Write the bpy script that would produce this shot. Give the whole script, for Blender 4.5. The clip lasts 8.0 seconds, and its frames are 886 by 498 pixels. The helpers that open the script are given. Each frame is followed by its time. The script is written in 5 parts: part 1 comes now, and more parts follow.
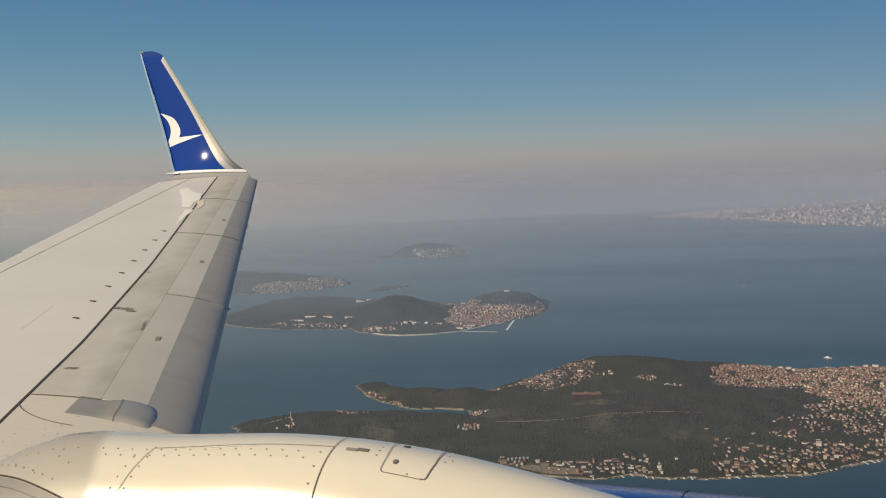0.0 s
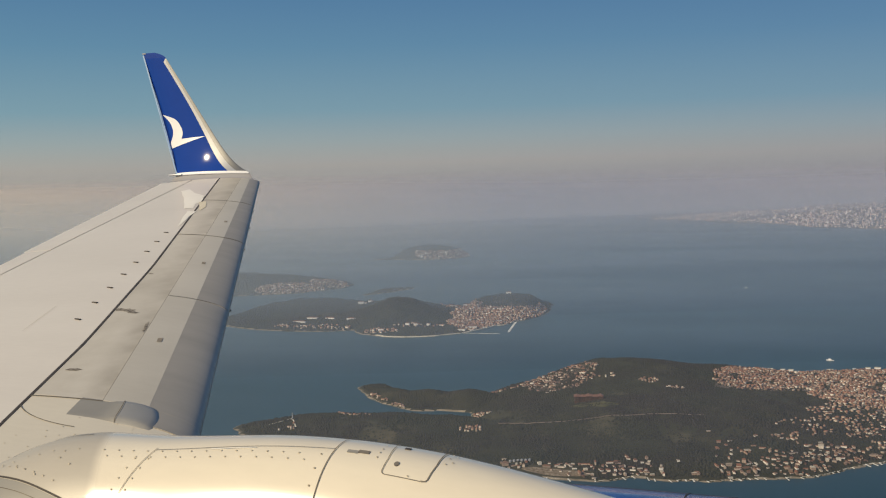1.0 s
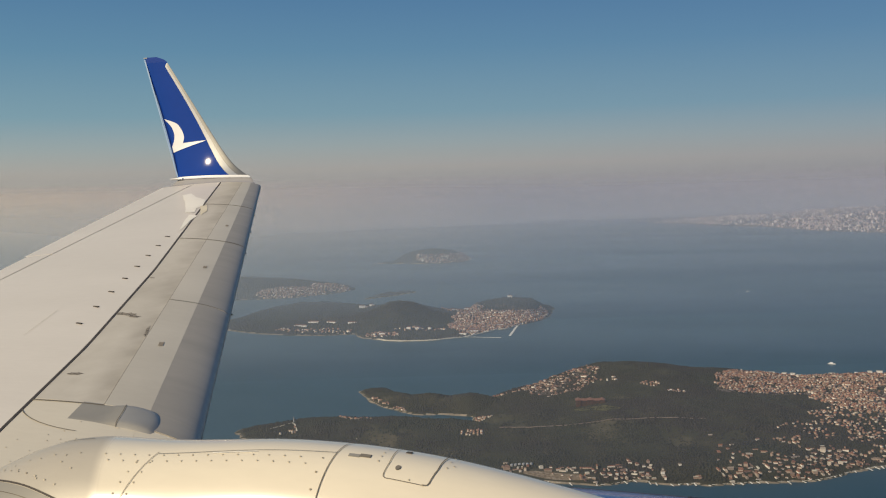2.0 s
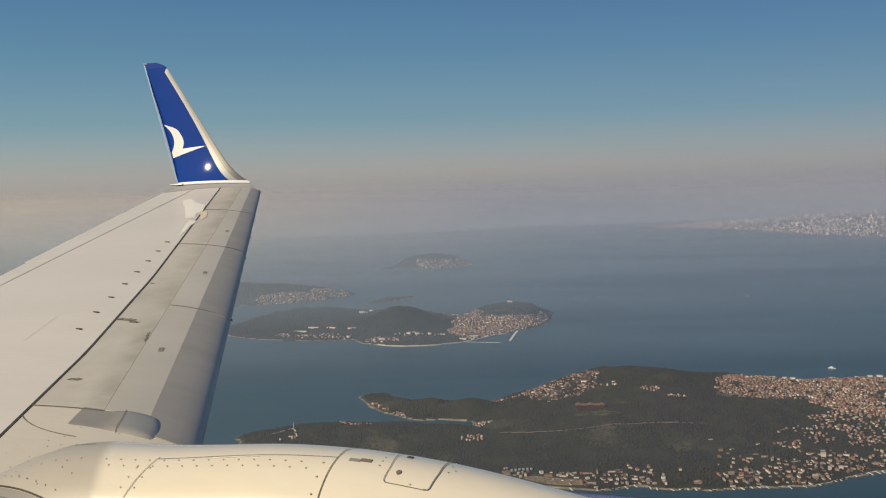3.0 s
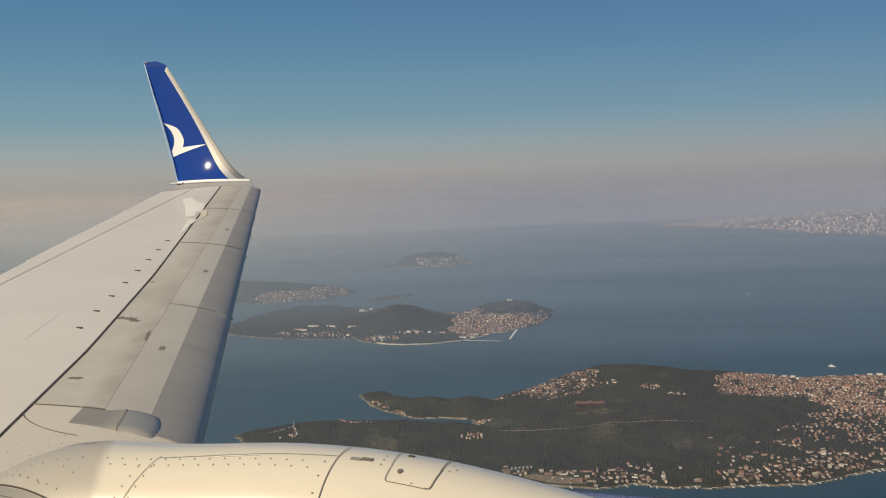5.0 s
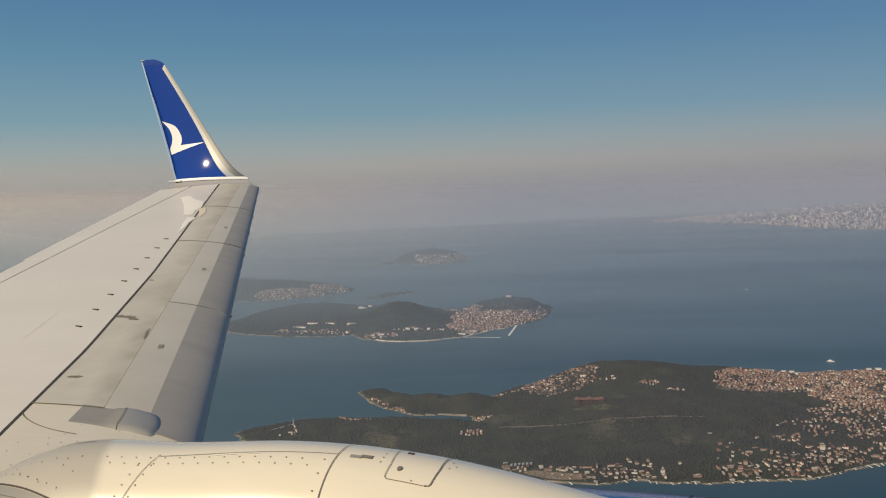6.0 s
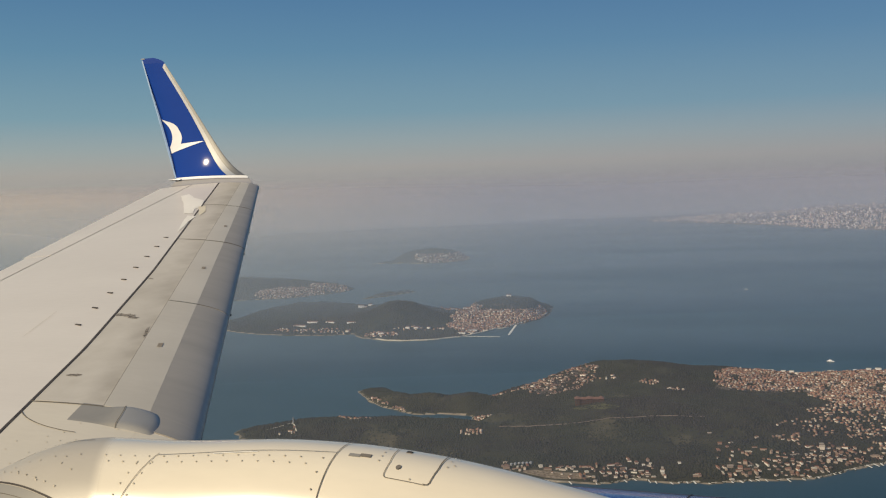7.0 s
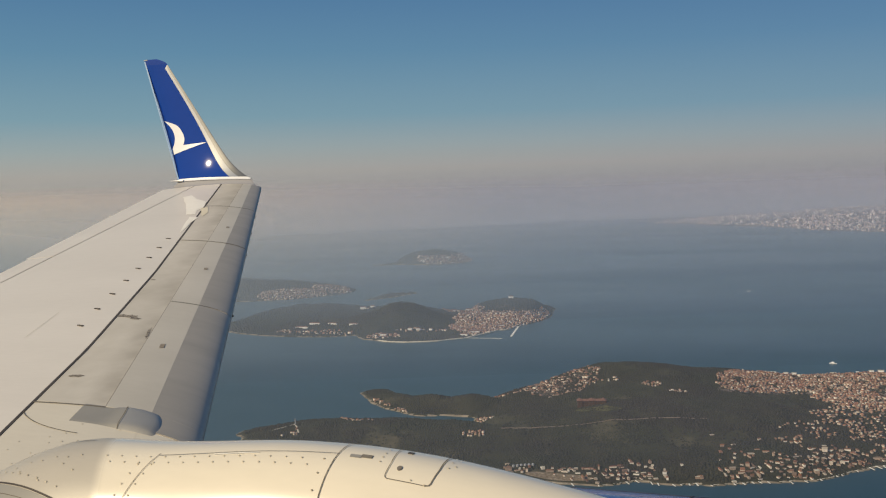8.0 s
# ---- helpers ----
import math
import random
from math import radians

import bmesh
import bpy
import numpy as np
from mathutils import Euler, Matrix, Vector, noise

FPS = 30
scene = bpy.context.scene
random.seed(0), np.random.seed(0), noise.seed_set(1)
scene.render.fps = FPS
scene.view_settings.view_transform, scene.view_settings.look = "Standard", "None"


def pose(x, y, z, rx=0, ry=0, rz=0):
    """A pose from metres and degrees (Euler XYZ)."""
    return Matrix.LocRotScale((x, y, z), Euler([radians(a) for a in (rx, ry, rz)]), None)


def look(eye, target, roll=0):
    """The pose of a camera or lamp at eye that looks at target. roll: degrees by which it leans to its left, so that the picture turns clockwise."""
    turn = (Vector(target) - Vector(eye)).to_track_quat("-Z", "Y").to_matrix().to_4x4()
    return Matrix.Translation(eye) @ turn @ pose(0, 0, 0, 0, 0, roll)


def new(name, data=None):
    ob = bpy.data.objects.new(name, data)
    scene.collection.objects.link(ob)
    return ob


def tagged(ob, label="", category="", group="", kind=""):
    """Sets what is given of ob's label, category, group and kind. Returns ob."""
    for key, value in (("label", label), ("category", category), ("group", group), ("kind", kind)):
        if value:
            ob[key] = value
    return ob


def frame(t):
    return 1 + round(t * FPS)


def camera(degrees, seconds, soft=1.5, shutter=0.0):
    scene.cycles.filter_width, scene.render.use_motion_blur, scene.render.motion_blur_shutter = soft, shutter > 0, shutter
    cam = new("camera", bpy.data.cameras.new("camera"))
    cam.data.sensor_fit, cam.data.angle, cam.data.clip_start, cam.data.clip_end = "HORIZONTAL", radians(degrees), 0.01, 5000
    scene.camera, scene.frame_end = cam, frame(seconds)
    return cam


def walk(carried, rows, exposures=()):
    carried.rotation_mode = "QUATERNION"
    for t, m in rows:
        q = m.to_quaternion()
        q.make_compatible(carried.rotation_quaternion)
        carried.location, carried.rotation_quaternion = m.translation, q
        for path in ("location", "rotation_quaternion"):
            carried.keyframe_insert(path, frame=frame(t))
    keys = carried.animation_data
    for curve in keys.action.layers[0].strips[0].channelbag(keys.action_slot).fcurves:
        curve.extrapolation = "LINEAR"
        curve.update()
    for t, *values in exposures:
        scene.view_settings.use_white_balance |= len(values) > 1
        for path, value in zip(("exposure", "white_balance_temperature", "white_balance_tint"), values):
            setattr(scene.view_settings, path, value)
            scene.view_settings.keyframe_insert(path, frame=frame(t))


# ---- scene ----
cam = camera(48.3, 8.0, 1.15)
EYE = 180.0
ROWS = [
    (0.0, 19.371, -3.972, 1.695),
    (0.5, 19.450, -3.909, 1.600),
    (1.0, 19.494, -3.870, 1.619),
    (1.5, 19.538, -3.791, 1.636),
    (3.0, 19.538, -3.350, 1.800),
    (3.5, 19.532, -3.300, 1.800),
    (4.0, 19.500, -3.300, 1.720),
    (4.5, 19.533, -3.354, 1.730),
    (6.0, 19.448, -3.631, 2.080),
    (6.5, 19.421, -3.690, 2.100),
    (7.0, 19.454, -3.679, 1.973),
    (7.5, 19.532, -3.620, 1.915),
    (8.0, 19.593, -3.583, 1.919),
]
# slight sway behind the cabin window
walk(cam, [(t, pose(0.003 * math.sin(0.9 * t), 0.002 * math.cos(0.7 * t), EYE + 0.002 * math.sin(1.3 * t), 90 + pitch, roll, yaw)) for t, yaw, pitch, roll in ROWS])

# ---- light ----
SUN = Vector((-0.50, -0.72, 0.53)).normalized()
sun = new("sun", bpy.data.lights.new("sun", "SUN"))
sun.data.energy, sun.data.angle, sun.data.color = 4.2, radians(0.53), (1.0, 0.82, 0.53)
sun.matrix_world = look(Vector((0, 0, 400)), Vector((0, 0, 400)) - SUN)
scene.view_settings.exposure = 0.0

world = bpy.data.worlds.new("sky")
scene.world = world
world.use_nodes = True
wt = world.node_tree
wt.nodes.clear()


def wnode(kind, **props):
    n = wt.nodes.new(kind)
    for k, v in props.items():
        setattr(n, k, v)
    return n


w_out = wnode("ShaderNodeOutputWorld")
w_sky = wnode("ShaderNodeTexSky", sky_type="NISHITA", sun_disc=False, sun_elevation=math.asin(SUN.z),
              sun_rotation=math.atan2(SUN.x, SUN.y), altitude=1000.0, air_density=1.0, dust_density=4.0)
w_geo = wnode("ShaderNodeTexCoord")
w_sep = wnode("ShaderNodeSeparateXYZ")
wt.links.new(w_geo.outputs["Generated"], w_sep.inputs[0])
w_map = wnode("ShaderNodeMapRange")
w_map.inputs["From Min"].default_value, w_map.inputs["From Max"].default_value = -0.10, 0.30
wt.links.new(w_sep.outputs["Z"], w_map.inputs["Value"])
w_ramp = wnode("ShaderNodeValToRGB")
# hazy sky: elevation (sine) and colour
HAZE_SKY = [(-0.10, (0.17, 0.20, 0.225)), (-0.03, (0.262, 0.258, 0.270)), (0.0, (0.300, 0.284, 0.290)), (0.022, (0.315, 0.310, 0.315)),
            (0.045, (0.240, 0.300, 0.345)), (0.075, (0.142, 0.258, 0.355)), (0.137, (0.080, 0.194, 0.330)), (0.194, (0.054, 0.149, 0.302)), (0.30, (0.085, 0.145, 0.255))]
ramp = w_ramp.color_ramp
while len(ramp.elements) < len(HAZE_SKY):
    ramp.elements.new(0.5)
for el, (z, c) in zip(ramp.elements, HAZE_SKY):
    el.position, el.color = (z + 0.10) / 0.40, (*c, 1)
wt.links.new(w_map.outputs[0], w_ramp.inputs[0])
w_b1, w_b2, w_mix = wnode("ShaderNodeBackground"), wnode("ShaderNodeBackground"), wnode("ShaderNodeAddShader")
w_b1.inputs["Strength"].default_value, w_b2.inputs["Strength"].default_value = 0.012, 0.95
wt.links.new(w_sky.outputs[0], w_b1.inputs[0])
# the haze is paler and dustier towards the tail, where the sun stands
w_side = wnode("ShaderNodeMapRange")
w_side.inputs["From Min"].default_value, w_side.inputs["From Max"].default_value = -0.75, 0.15
wt.links.new(w_sep.outputs["X"], w_side.inputs["Value"])
w_dust = wnode("ShaderNodeMix", data_type="VECTOR")
w_dust.inputs[4].default_value, w_dust.inputs[5].default_value = (1.26, 1.20, 1.05), (0.945, 0.945, 0.955)
wt.links.new(w_side.outputs[0], w_dust.inputs[0])
w_tint = wnode("ShaderNodeVectorMath", operation="MULTIPLY")
wt.links.new(w_ramp.outputs[0], w_tint.inputs[0])
wt.links.new(w_dust.outputs[1], w_tint.inputs[1])
wt.links.new(w_tint.outputs[0], w_b2.inputs[0])
wt.links.new(w_b1.outputs[0], w_mix.inputs[0])
wt.links.new(w_b2.outputs[0], w_mix.inputs[1])
wt.links.new(w_mix.outputs[0], w_out.inputs[0])


# ---- materials ----
class Mat:
    def __init__(self, name):
        self.m = bpy.data.materials.new(name)
        self.m.use_nodes = True
        self.t = self.m.node_tree
        self.b = self.t.nodes["Principled BSDF"]

    def n(self, kind, **props):
        node = self.t.nodes.new(kind)
        for k, v in props.items():
            setattr(node, k, v)
        return node

    def link(self, a, b):
        self.t.links.new(a, b)

    def coords(self, scale=(1, 1, 1)):
        tc, mp = self.n("ShaderNodeTexCoord"), self.n("ShaderNodeMapping")
        mp.inputs["Scale"].default_value = scale
        self.link(tc.outputs["Object"], mp.inputs["Vector"])
        return mp.outputs["Vector"]

    def noise(self, scale, detail=4.0, rough=0.55, stretch=(1, 1, 1)):
        nz = self.n("ShaderNodeTexNoise")
        nz.inputs["Scale"].default_value, nz.inputs["Detail"].default_value, nz.inputs["Roughness"].default_value = scale, detail, rough
        self.link(self.coords(stretch), nz.inputs["Vector"])
        return nz.outputs["Fac"]

    def ramp(self, fac, stops):
        r = self.n("ShaderNodeValToRGB")
        while len(r.color_ramp.elements) < len(stops):
            r.color_ramp.elements.new(0.5)
        for el, (p, c) in zip(r.color_ramp.elements, stops):
            el.position, el.color = p, (*c, 1)
        self.link(fac, r.inputs[0])
        return r.outputs[0]

    def mix(self, fac, a, b, mode="MIX"):
        x = self.n("ShaderNodeMix", data_type="RGBA", blend_type=mode)
        for sock, v in ((x.inputs[0], fac), (x.inputs[6], a), (x.inputs[7], b)):
            if hasattr(v, "is_linked"):
                self.link(v, sock)
            elif isinstance(v, tuple):
                sock.default_value = (*v, 1)
            else:
                sock.default_value = v
        return x.outputs[2]

    def color(self, v):
        if isinstance(v, tuple):
            self.b.inputs["Base Color"].default_value = (*v, 1)
        else:
            self.link(v, self.b.inputs["Base Color"])
        return self

    def surf(self, rough=0.5, metal=0.0, coat=0.0):
        self.b.inputs["Roughness"].default_value, self.b.inputs["Metallic"].default_value = rough, metal
        self.b.inputs["Coat Weight"].default_value = coat
        return self

    def bump(self, fac, strength, distance):
        bp = self.n("ShaderNodeBump")
        bp.inputs["Strength"].default_value, bp.inputs["Distance"].default_value = strength, distance
        self.link(fac, bp.inputs["Height"])
        self.link(bp.outputs[0], self.b.inputs["Normal"])
        return self


def paint(name, base, dark, rough=0.35, coat=0.0, spread=0.25):
    m = Mat(name)
    big = m.ramp(m.noise(0.9, 5, 0.6, (0.4, 1.2, 1)), [(0.35, base), (0.75, dark)])
    fine = m.ramp(m.noise(14, 3, 0.6, (0.5, 2, 1)), [(0.3, (0.965, 0.965, 0.965)), (0.7, (1, 1, 1))])
    m.color(m.mix(1.0, big, fine, "MULTIPLY")).surf(rough, 0, coat)
    m.bump(m.noise(1.6, 2), 0.08, 0.02)
    return m.m


WING_GREY = paint("wing_grey_paint", (0.735, 0.69, 0.64), (0.685, 0.64, 0.59), 0.33)
SLAT_GREY = paint("slat_grey_paint", (0.545, 0.515, 0.465), (0.475, 0.445, 0.395), 0.40)
WHITE = paint("white_cowl_paint", (0.70, 0.65, 0.55), (0.66, 0.60, 0.50), 0.22, 0.0)
m = Mat("cowl_cream_to_grey")
# cream turns to grey aft across a soft slanting edge
slant = m.n("ShaderNodeVectorMath", operation="DOT_PRODUCT")
m.link(m.coords(), slant.inputs[0])
slant.inputs[1].default_value = (1.0, 0.42, 0.0)
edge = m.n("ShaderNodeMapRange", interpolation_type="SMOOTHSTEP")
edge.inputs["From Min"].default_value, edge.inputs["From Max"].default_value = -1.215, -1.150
m.link(slant.outputs["Value"], edge.inputs["Value"])
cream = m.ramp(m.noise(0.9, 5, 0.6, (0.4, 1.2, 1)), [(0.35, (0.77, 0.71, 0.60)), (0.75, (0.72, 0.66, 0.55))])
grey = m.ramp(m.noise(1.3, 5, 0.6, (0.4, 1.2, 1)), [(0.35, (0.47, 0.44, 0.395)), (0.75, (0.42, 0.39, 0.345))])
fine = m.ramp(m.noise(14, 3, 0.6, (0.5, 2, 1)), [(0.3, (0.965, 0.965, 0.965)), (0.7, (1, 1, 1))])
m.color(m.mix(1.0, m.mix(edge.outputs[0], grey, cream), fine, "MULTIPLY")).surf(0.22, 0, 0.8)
m.b.inputs["Coat Roughness"].default_value = 0.14
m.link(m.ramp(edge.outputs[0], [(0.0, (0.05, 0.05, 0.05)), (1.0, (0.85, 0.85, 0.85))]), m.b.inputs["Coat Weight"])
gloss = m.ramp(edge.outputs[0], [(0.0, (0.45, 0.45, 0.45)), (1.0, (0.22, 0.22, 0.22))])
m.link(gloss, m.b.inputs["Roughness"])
m.bump(m.noise(1.6, 2), 0.08, 0.02)
COWL = m.m
BLUE = paint("blue_gloss_paint", (0.007, 0.045, 0.30), (0.006, 0.040, 0.27), 0.035, 0.0)
BLUE_DULL = paint("weathered_blue_paint", (0.008, 0.046, 0.29), (0.007, 0.040, 0.26), 0.9)
PALE = paint("off_white_paint", (0.34, 0.35, 0.39), (0.31, 0.32, 0.36), 0.3)
BAND = paint("grey_white_edge_paint", (0.215, 0.245, 0.32), (0.195, 0.225, 0.29), 0.35)
EDGE_METAL = paint("dull_edge_metal", (0.085, 0.095, 0.12), (0.07, 0.08, 0.105), 0.35)
EDGE_BLUE = paint("pale_blue_edge_paint", (0.22, 0.36, 0.62), (0.20, 0.33, 0.56), 0.3)
TIPGREY = paint("glossy_pale_grey", (0.36, 0.355, 0.375), (0.32, 0.315, 0.335), 0.12)
m = Mat("worn_grey_paint")
worn = m.ramp(m.noise(0.7, 6, 0.6, (1.4, 0.7, 1)), [(0.40, (0.60, 0.565, 0.51)), (0.58, (0.54, 0.505, 0.45)), (0.78, (0.43, 0.395, 0.34))])
mottle = m.ramp(m.noise(6.0, 5, 0.65), [(0.35, (0.945, 0.94, 0.93)), (0.6, (1, 1, 1))])
# brown grime caught along the joint behind the slats
along_joint = m.n("ShaderNodeVectorMath", operation="DOT_PRODUCT")
m.link(m.coords(), along_joint.inputs[0])
along_joint.inputs[1].default_value = (1.0, 0.481, 0.0)
grimy = m.n("ShaderNodeMapRange", interpolation_type="SMOOTHSTEP")
for k, v in (("From Min", -2.14), ("From Max", -1.85), ("To Min", 0.0), ("To Max", 1.0)):
    grimy.inputs[k].default_value = v
m.link(along_joint.outputs["Value"], grimy.inputs["Value"])
patchy = m.ramp(m.noise(1.6, 5, 0.6), [(0.36, (0.08, 0.08, 0.08)), (0.66, (0.75, 0.75, 0.75))])
amount = m.mix(1.0, grimy.outputs[0], patchy, "MULTIPLY")
m.color(m.mix(amount, m.mix(1.0, worn, mottle, "MULTIPLY"), (0.33, 0.295, 0.245))).surf(0.45)
LEAD_GREY = m.m
EMBLEM = paint("cream_white_decal", (0.74, 0.75, 0.80), (0.70, 0.71, 0.75), 0.35)
m = Mat("bare_aluminium")
m.color(m.ramp(m.noise(2.5, 5, 0.6, (0.3, 2, 1)), [(0.3, (0.40, 0.37, 0.335)), (0.75, (0.33, 0.305, 0.275))])).surf(0.45, 0.22)
METAL = m.m
m = Mat("dull_grey_fairing")
m.color(m.ramp(m.noise(2.0, 4), [(0.3, (0.29, 0.28, 0.265)), (0.7, (0.24, 0.235, 0.225))])).surf(0.55)
FAIRING = m.m
m = Mat("polished_nose_metal")
m.color(m.ramp(m.noise(2.0, 4), [(0.3, (0.32, 0.315, 0.31)), (0.7, (0.26, 0.255, 0.25))])).surf(0.33, 0.1)
NOSE_METAL = m.m
m = Mat("pale_cream")
m.color(m.ramp(m.noise(5.0, 4), [(0.3, (0.92, 0.90, 0.84)), (0.7, (0.88, 0.85, 0.78))])).surf(0.35)
PALE_CREAM = m.m
m = Mat("tan_coat")
m.color(m.ramp(m.noise(5.0, 4), [(0.3, (0.72, 0.66, 0.53)), (0.7, (0.66, 0.60, 0.47))])).surf(0.5)
TAN_COAT = m.m
m = Mat("black_rubber_seal")
m.color(m.ramp(m.noise(6, 3), [(0.3, (0.035, 0.03, 0.03)), (0.7, (0.07, 0.06, 0.055))])).surf(0.7)
RUBBER = m.m
m = Mat("dark_grime")
m.color(m.ramp(m.noise(20, 4), [(0.3, (0.10, 0.09, 0.08)), (0.7, (0.22, 0.20, 0.18))])).surf(0.8)
GRIME = m.m

m = Mat("sea_water")
sea_c = m.ramp(m.noise(0.004, 5, 0.6, (1, 0.4, 1)), [(0.3, (0.0180, 0.056, 0.080)), (0.7, (0.0230, 0.067, 0.094))])
slick = m.ramp(m.noise(0.0022, 3, 0.5, (0.8, 1.7, 1)), [(0.38, (0.31, 0.31, 0.31)), (0.66, (0.39, 0.39, 0.39))])
m.color(sea_c).surf(0.33)
m.link(slick, m.b.inputs["Roughness"])
m.b.inputs["IOR"].default_value = 1.33
m.bump(m.noise(0.12, 4, 0.6), 0.12, 0.6)
SEA = m.m

m = Mat("forest_floor")
m.color(m.ramp(m.noise(0.03, 6, 0.6), [(0.3, (0.026, 0.028, 0.016)), (0.55, (0.045, 0.042, 0.024)), (0.8, (0.12, 0.10, 0.065))])).surf(0.95)
SOIL = m.m
m = Mat("rock_and_sand_shore")
m.color(m.ramp(m.noise(0.15, 5), [(0.3, (0.16, 0.135, 0.10)), (0.7, (0.32, 0.27, 0.21))])).surf(0.9)
SHORE = m.m
m = Mat("pine_foliage")
geo_n = m.n("ShaderNodeNewGeometry")
patchy = m.ramp(m.noise(0.014, 5, 0.6), [(0.40, (0, 0, 0)), (0.60, (1, 1, 1))])
tone = m.ramp(m.noise(0.07, 4, 0.6), [(0.30, (0.74, 0.74, 0.74)), (0.70, (1, 1, 1))])
random_tree = geo_n.outputs["Random Per Island"]
olive = m.ramp(random_tree, [(0.0, (0.021, 0.0225, 0.015)), (0.6, (0.032, 0.034, 0.022)), (1.0, (0.047, 0.045, 0.031))])
brown = m.ramp(random_tree, [(0.0, (0.0225, 0.0195, 0.018)), (1.0, (0.044, 0.037, 0.032))])
m.color(m.mix(1.0, tone, m.mix(patchy, olive, brown), "MULTIPLY")).surf(0.9)
PINE = m.m


def by_random(name, stops, rough=0.8, island=False):
    m = Mat(name)
    src = m.n("ShaderNodeNewGeometry").outputs["Random Per Island"] if island else m.n("ShaderNodeObjectInfo").outputs["Random"]
    c = m.ramp(src, stops)
    m.color(m.mix(1.0, c, m.ramp(m.noise(1.5, 3), [(0.3, (0.8, 0.8, 0.8)), (0.7, (1, 1, 1))]), "MULTIPLY")).surf(rough)
    return m.m


WALL_STOPS = [(0.0, (0.93, 0.90, 0.87)), (0.20, (0.86, 0.79, 0.72)), (0.38, (0.55, 0.43, 0.36)), (0.58, (0.27, 0.185, 0.15)), (0.72, (0.17, 0.12, 0.10)), (0.85, (0.68, 0.58, 0.51)), (1.0, (0.92, 0.89, 0.86))]
TOWN_STOPS = [(0.0, (0.92, 0.89, 0.86)), (0.12, (0.80, 0.72, 0.65)), (0.30, (0.44, 0.33, 0.27)), (0.55, (0.24, 0.165, 0.135)), (0.74, (0.14, 0.10, 0.085)), (0.90, (0.58, 0.48, 0.42)), (1.0, (0.88, 0.84, 0.80))]
ROOF_STOPS = [(0.0, (0.26, 0.11, 0.07)), (0.35, (0.15, 0.08, 0.055)), (0.6, (0.34, 0.16, 0.10)), (0.85, (0.20, 0.15, 0.125)), (1.0, (0.45, 0.40, 0.35))]
HOUSE_WALL, HOUSE_ROOF = by_random("plaster_walls", WALL_STOPS), by_random("terracotta_roof", ROOF_STOPS)
TOWN_WALL, TOWN_ROOF = by_random("town_plaster", TOWN_STOPS, island=True), by_random("town_terracotta", [(0.0, (0.34, 0.16, 0.115)), (0.4, (0.20, 0.12, 0.095)), (0.7, (0.42, 0.24, 0.18)), (0.9, (0.28, 0.23, 0.20)), (1.0, (0.60, 0.55, 0.51))], island=True)
OCHRE_WALL = by_random("ochre_plaster", [(0.0, (0.92, 0.86, 0.80)), (0.16, (0.80, 0.68, 0.61)), (0.36, (0.46, 0.29, 0.23)), (0.60, (0.17, 0.105, 0.09)), (0.78, (0.58, 0.43, 0.36)), (0.88, (0.90, 0.86, 0.84)), (1.0, (0.92, 0.90, 0.88))], island=True)
CITY = by_random("pale_concrete_blocks", [(0.0, (0.46, 0.28, 0.28)), (0.22, (0.78, 0.63, 0.62)), (0.38, (0.12, 0.07, 0.072)), (0.60, (0.12, 0.07, 0.075)), (0.72, (0.94, 0.84, 0.85)), (0.88, (0.92, 0.82, 0.83)), (1.0, (0.40, 0.26, 0.26))], island=True)
m = Mat("pale_concrete")
m.color(m.ramp(m.noise(0.4, 4), [(0.3, (0.50, 0.46, 0.39)), (0.7, (0.66, 0.62, 0.54))])).surf(0.85)
CONCRETE = m.m
m = Mat("weathered_brown_timber")
m.color(m.ramp(m.noise(0.8, 4), [(0.3, (0.045, 0.024, 0.018)), (0.7, (0.085, 0.045, 0.032))])).surf(0.85)
TIMBER = m.m
m = Mat("built_up_ground")
m.color(m.ramp(m.noise(0.02, 5), [(0.3, (0.13, 0.10, 0.09)), (0.7, (0.24, 0.19, 0.17))])).surf(0.9)
BUILT = m.m
m = Mat("stony_earth")
m.color(m.ramp(m.noise(0.5, 5, 0.65), [(0.3, (0.10, 0.075, 0.05)), (0.5, (0.20, 0.155, 0.11)), (0.7, (0.36, 0.30, 0.23))])).surf(0.95)
YARD = m.m
m = Mat("dry_grass")
m.color(m.ramp(m.noise(0.3, 4), [(0.3, (0.055, 0.053, 0.020)), (0.7, (0.115, 0.105, 0.042))])).surf(0.95)
GRASS = m.m

m = Mat("seam_shadow_gap")
m.color(m.ramp(m.noise(8, 3), [(0.3, (0.10, 0.085, 0.07)), (0.7, (0.17, 0.15, 0.12))])).surf(0.8)
SEAM = m.m
m = Mat("faint_grey_seam")
m.color(m.ramp(m.noise(8, 3), [(0.3, (0.54, 0.51, 0.47)), (0.7, (0.60, 0.57, 0.52))])).surf(0.6)
GREY_SEAM = m.m
m = Mat("rivet_heads")
m.color(m.ramp(m.noise(30, 2), [(0.3, (0.44, 0.39, 0.30)), (0.7, (0.53, 0.48, 0.38))])).surf(0.5, 0.1)
RIVET = m.m
m = Mat("oil_stain")
m.color(m.ramp(m.noise(25, 5), [(0.3, (0.17, 0.14, 0.11)), (0.7, (0.36, 0.32, 0.27))])).surf(0.7)
STAIN = m.m
m = Mat("brown_oil")
m.color(m.ramp(m.noise(22, 5, 0.7), [(0.38, (0.07, 0.055, 0.045)), (0.62, (0.42, 0.38, 0.32))])).surf(0.6)
OIL = m.m
m = Mat("faded_red_roof")
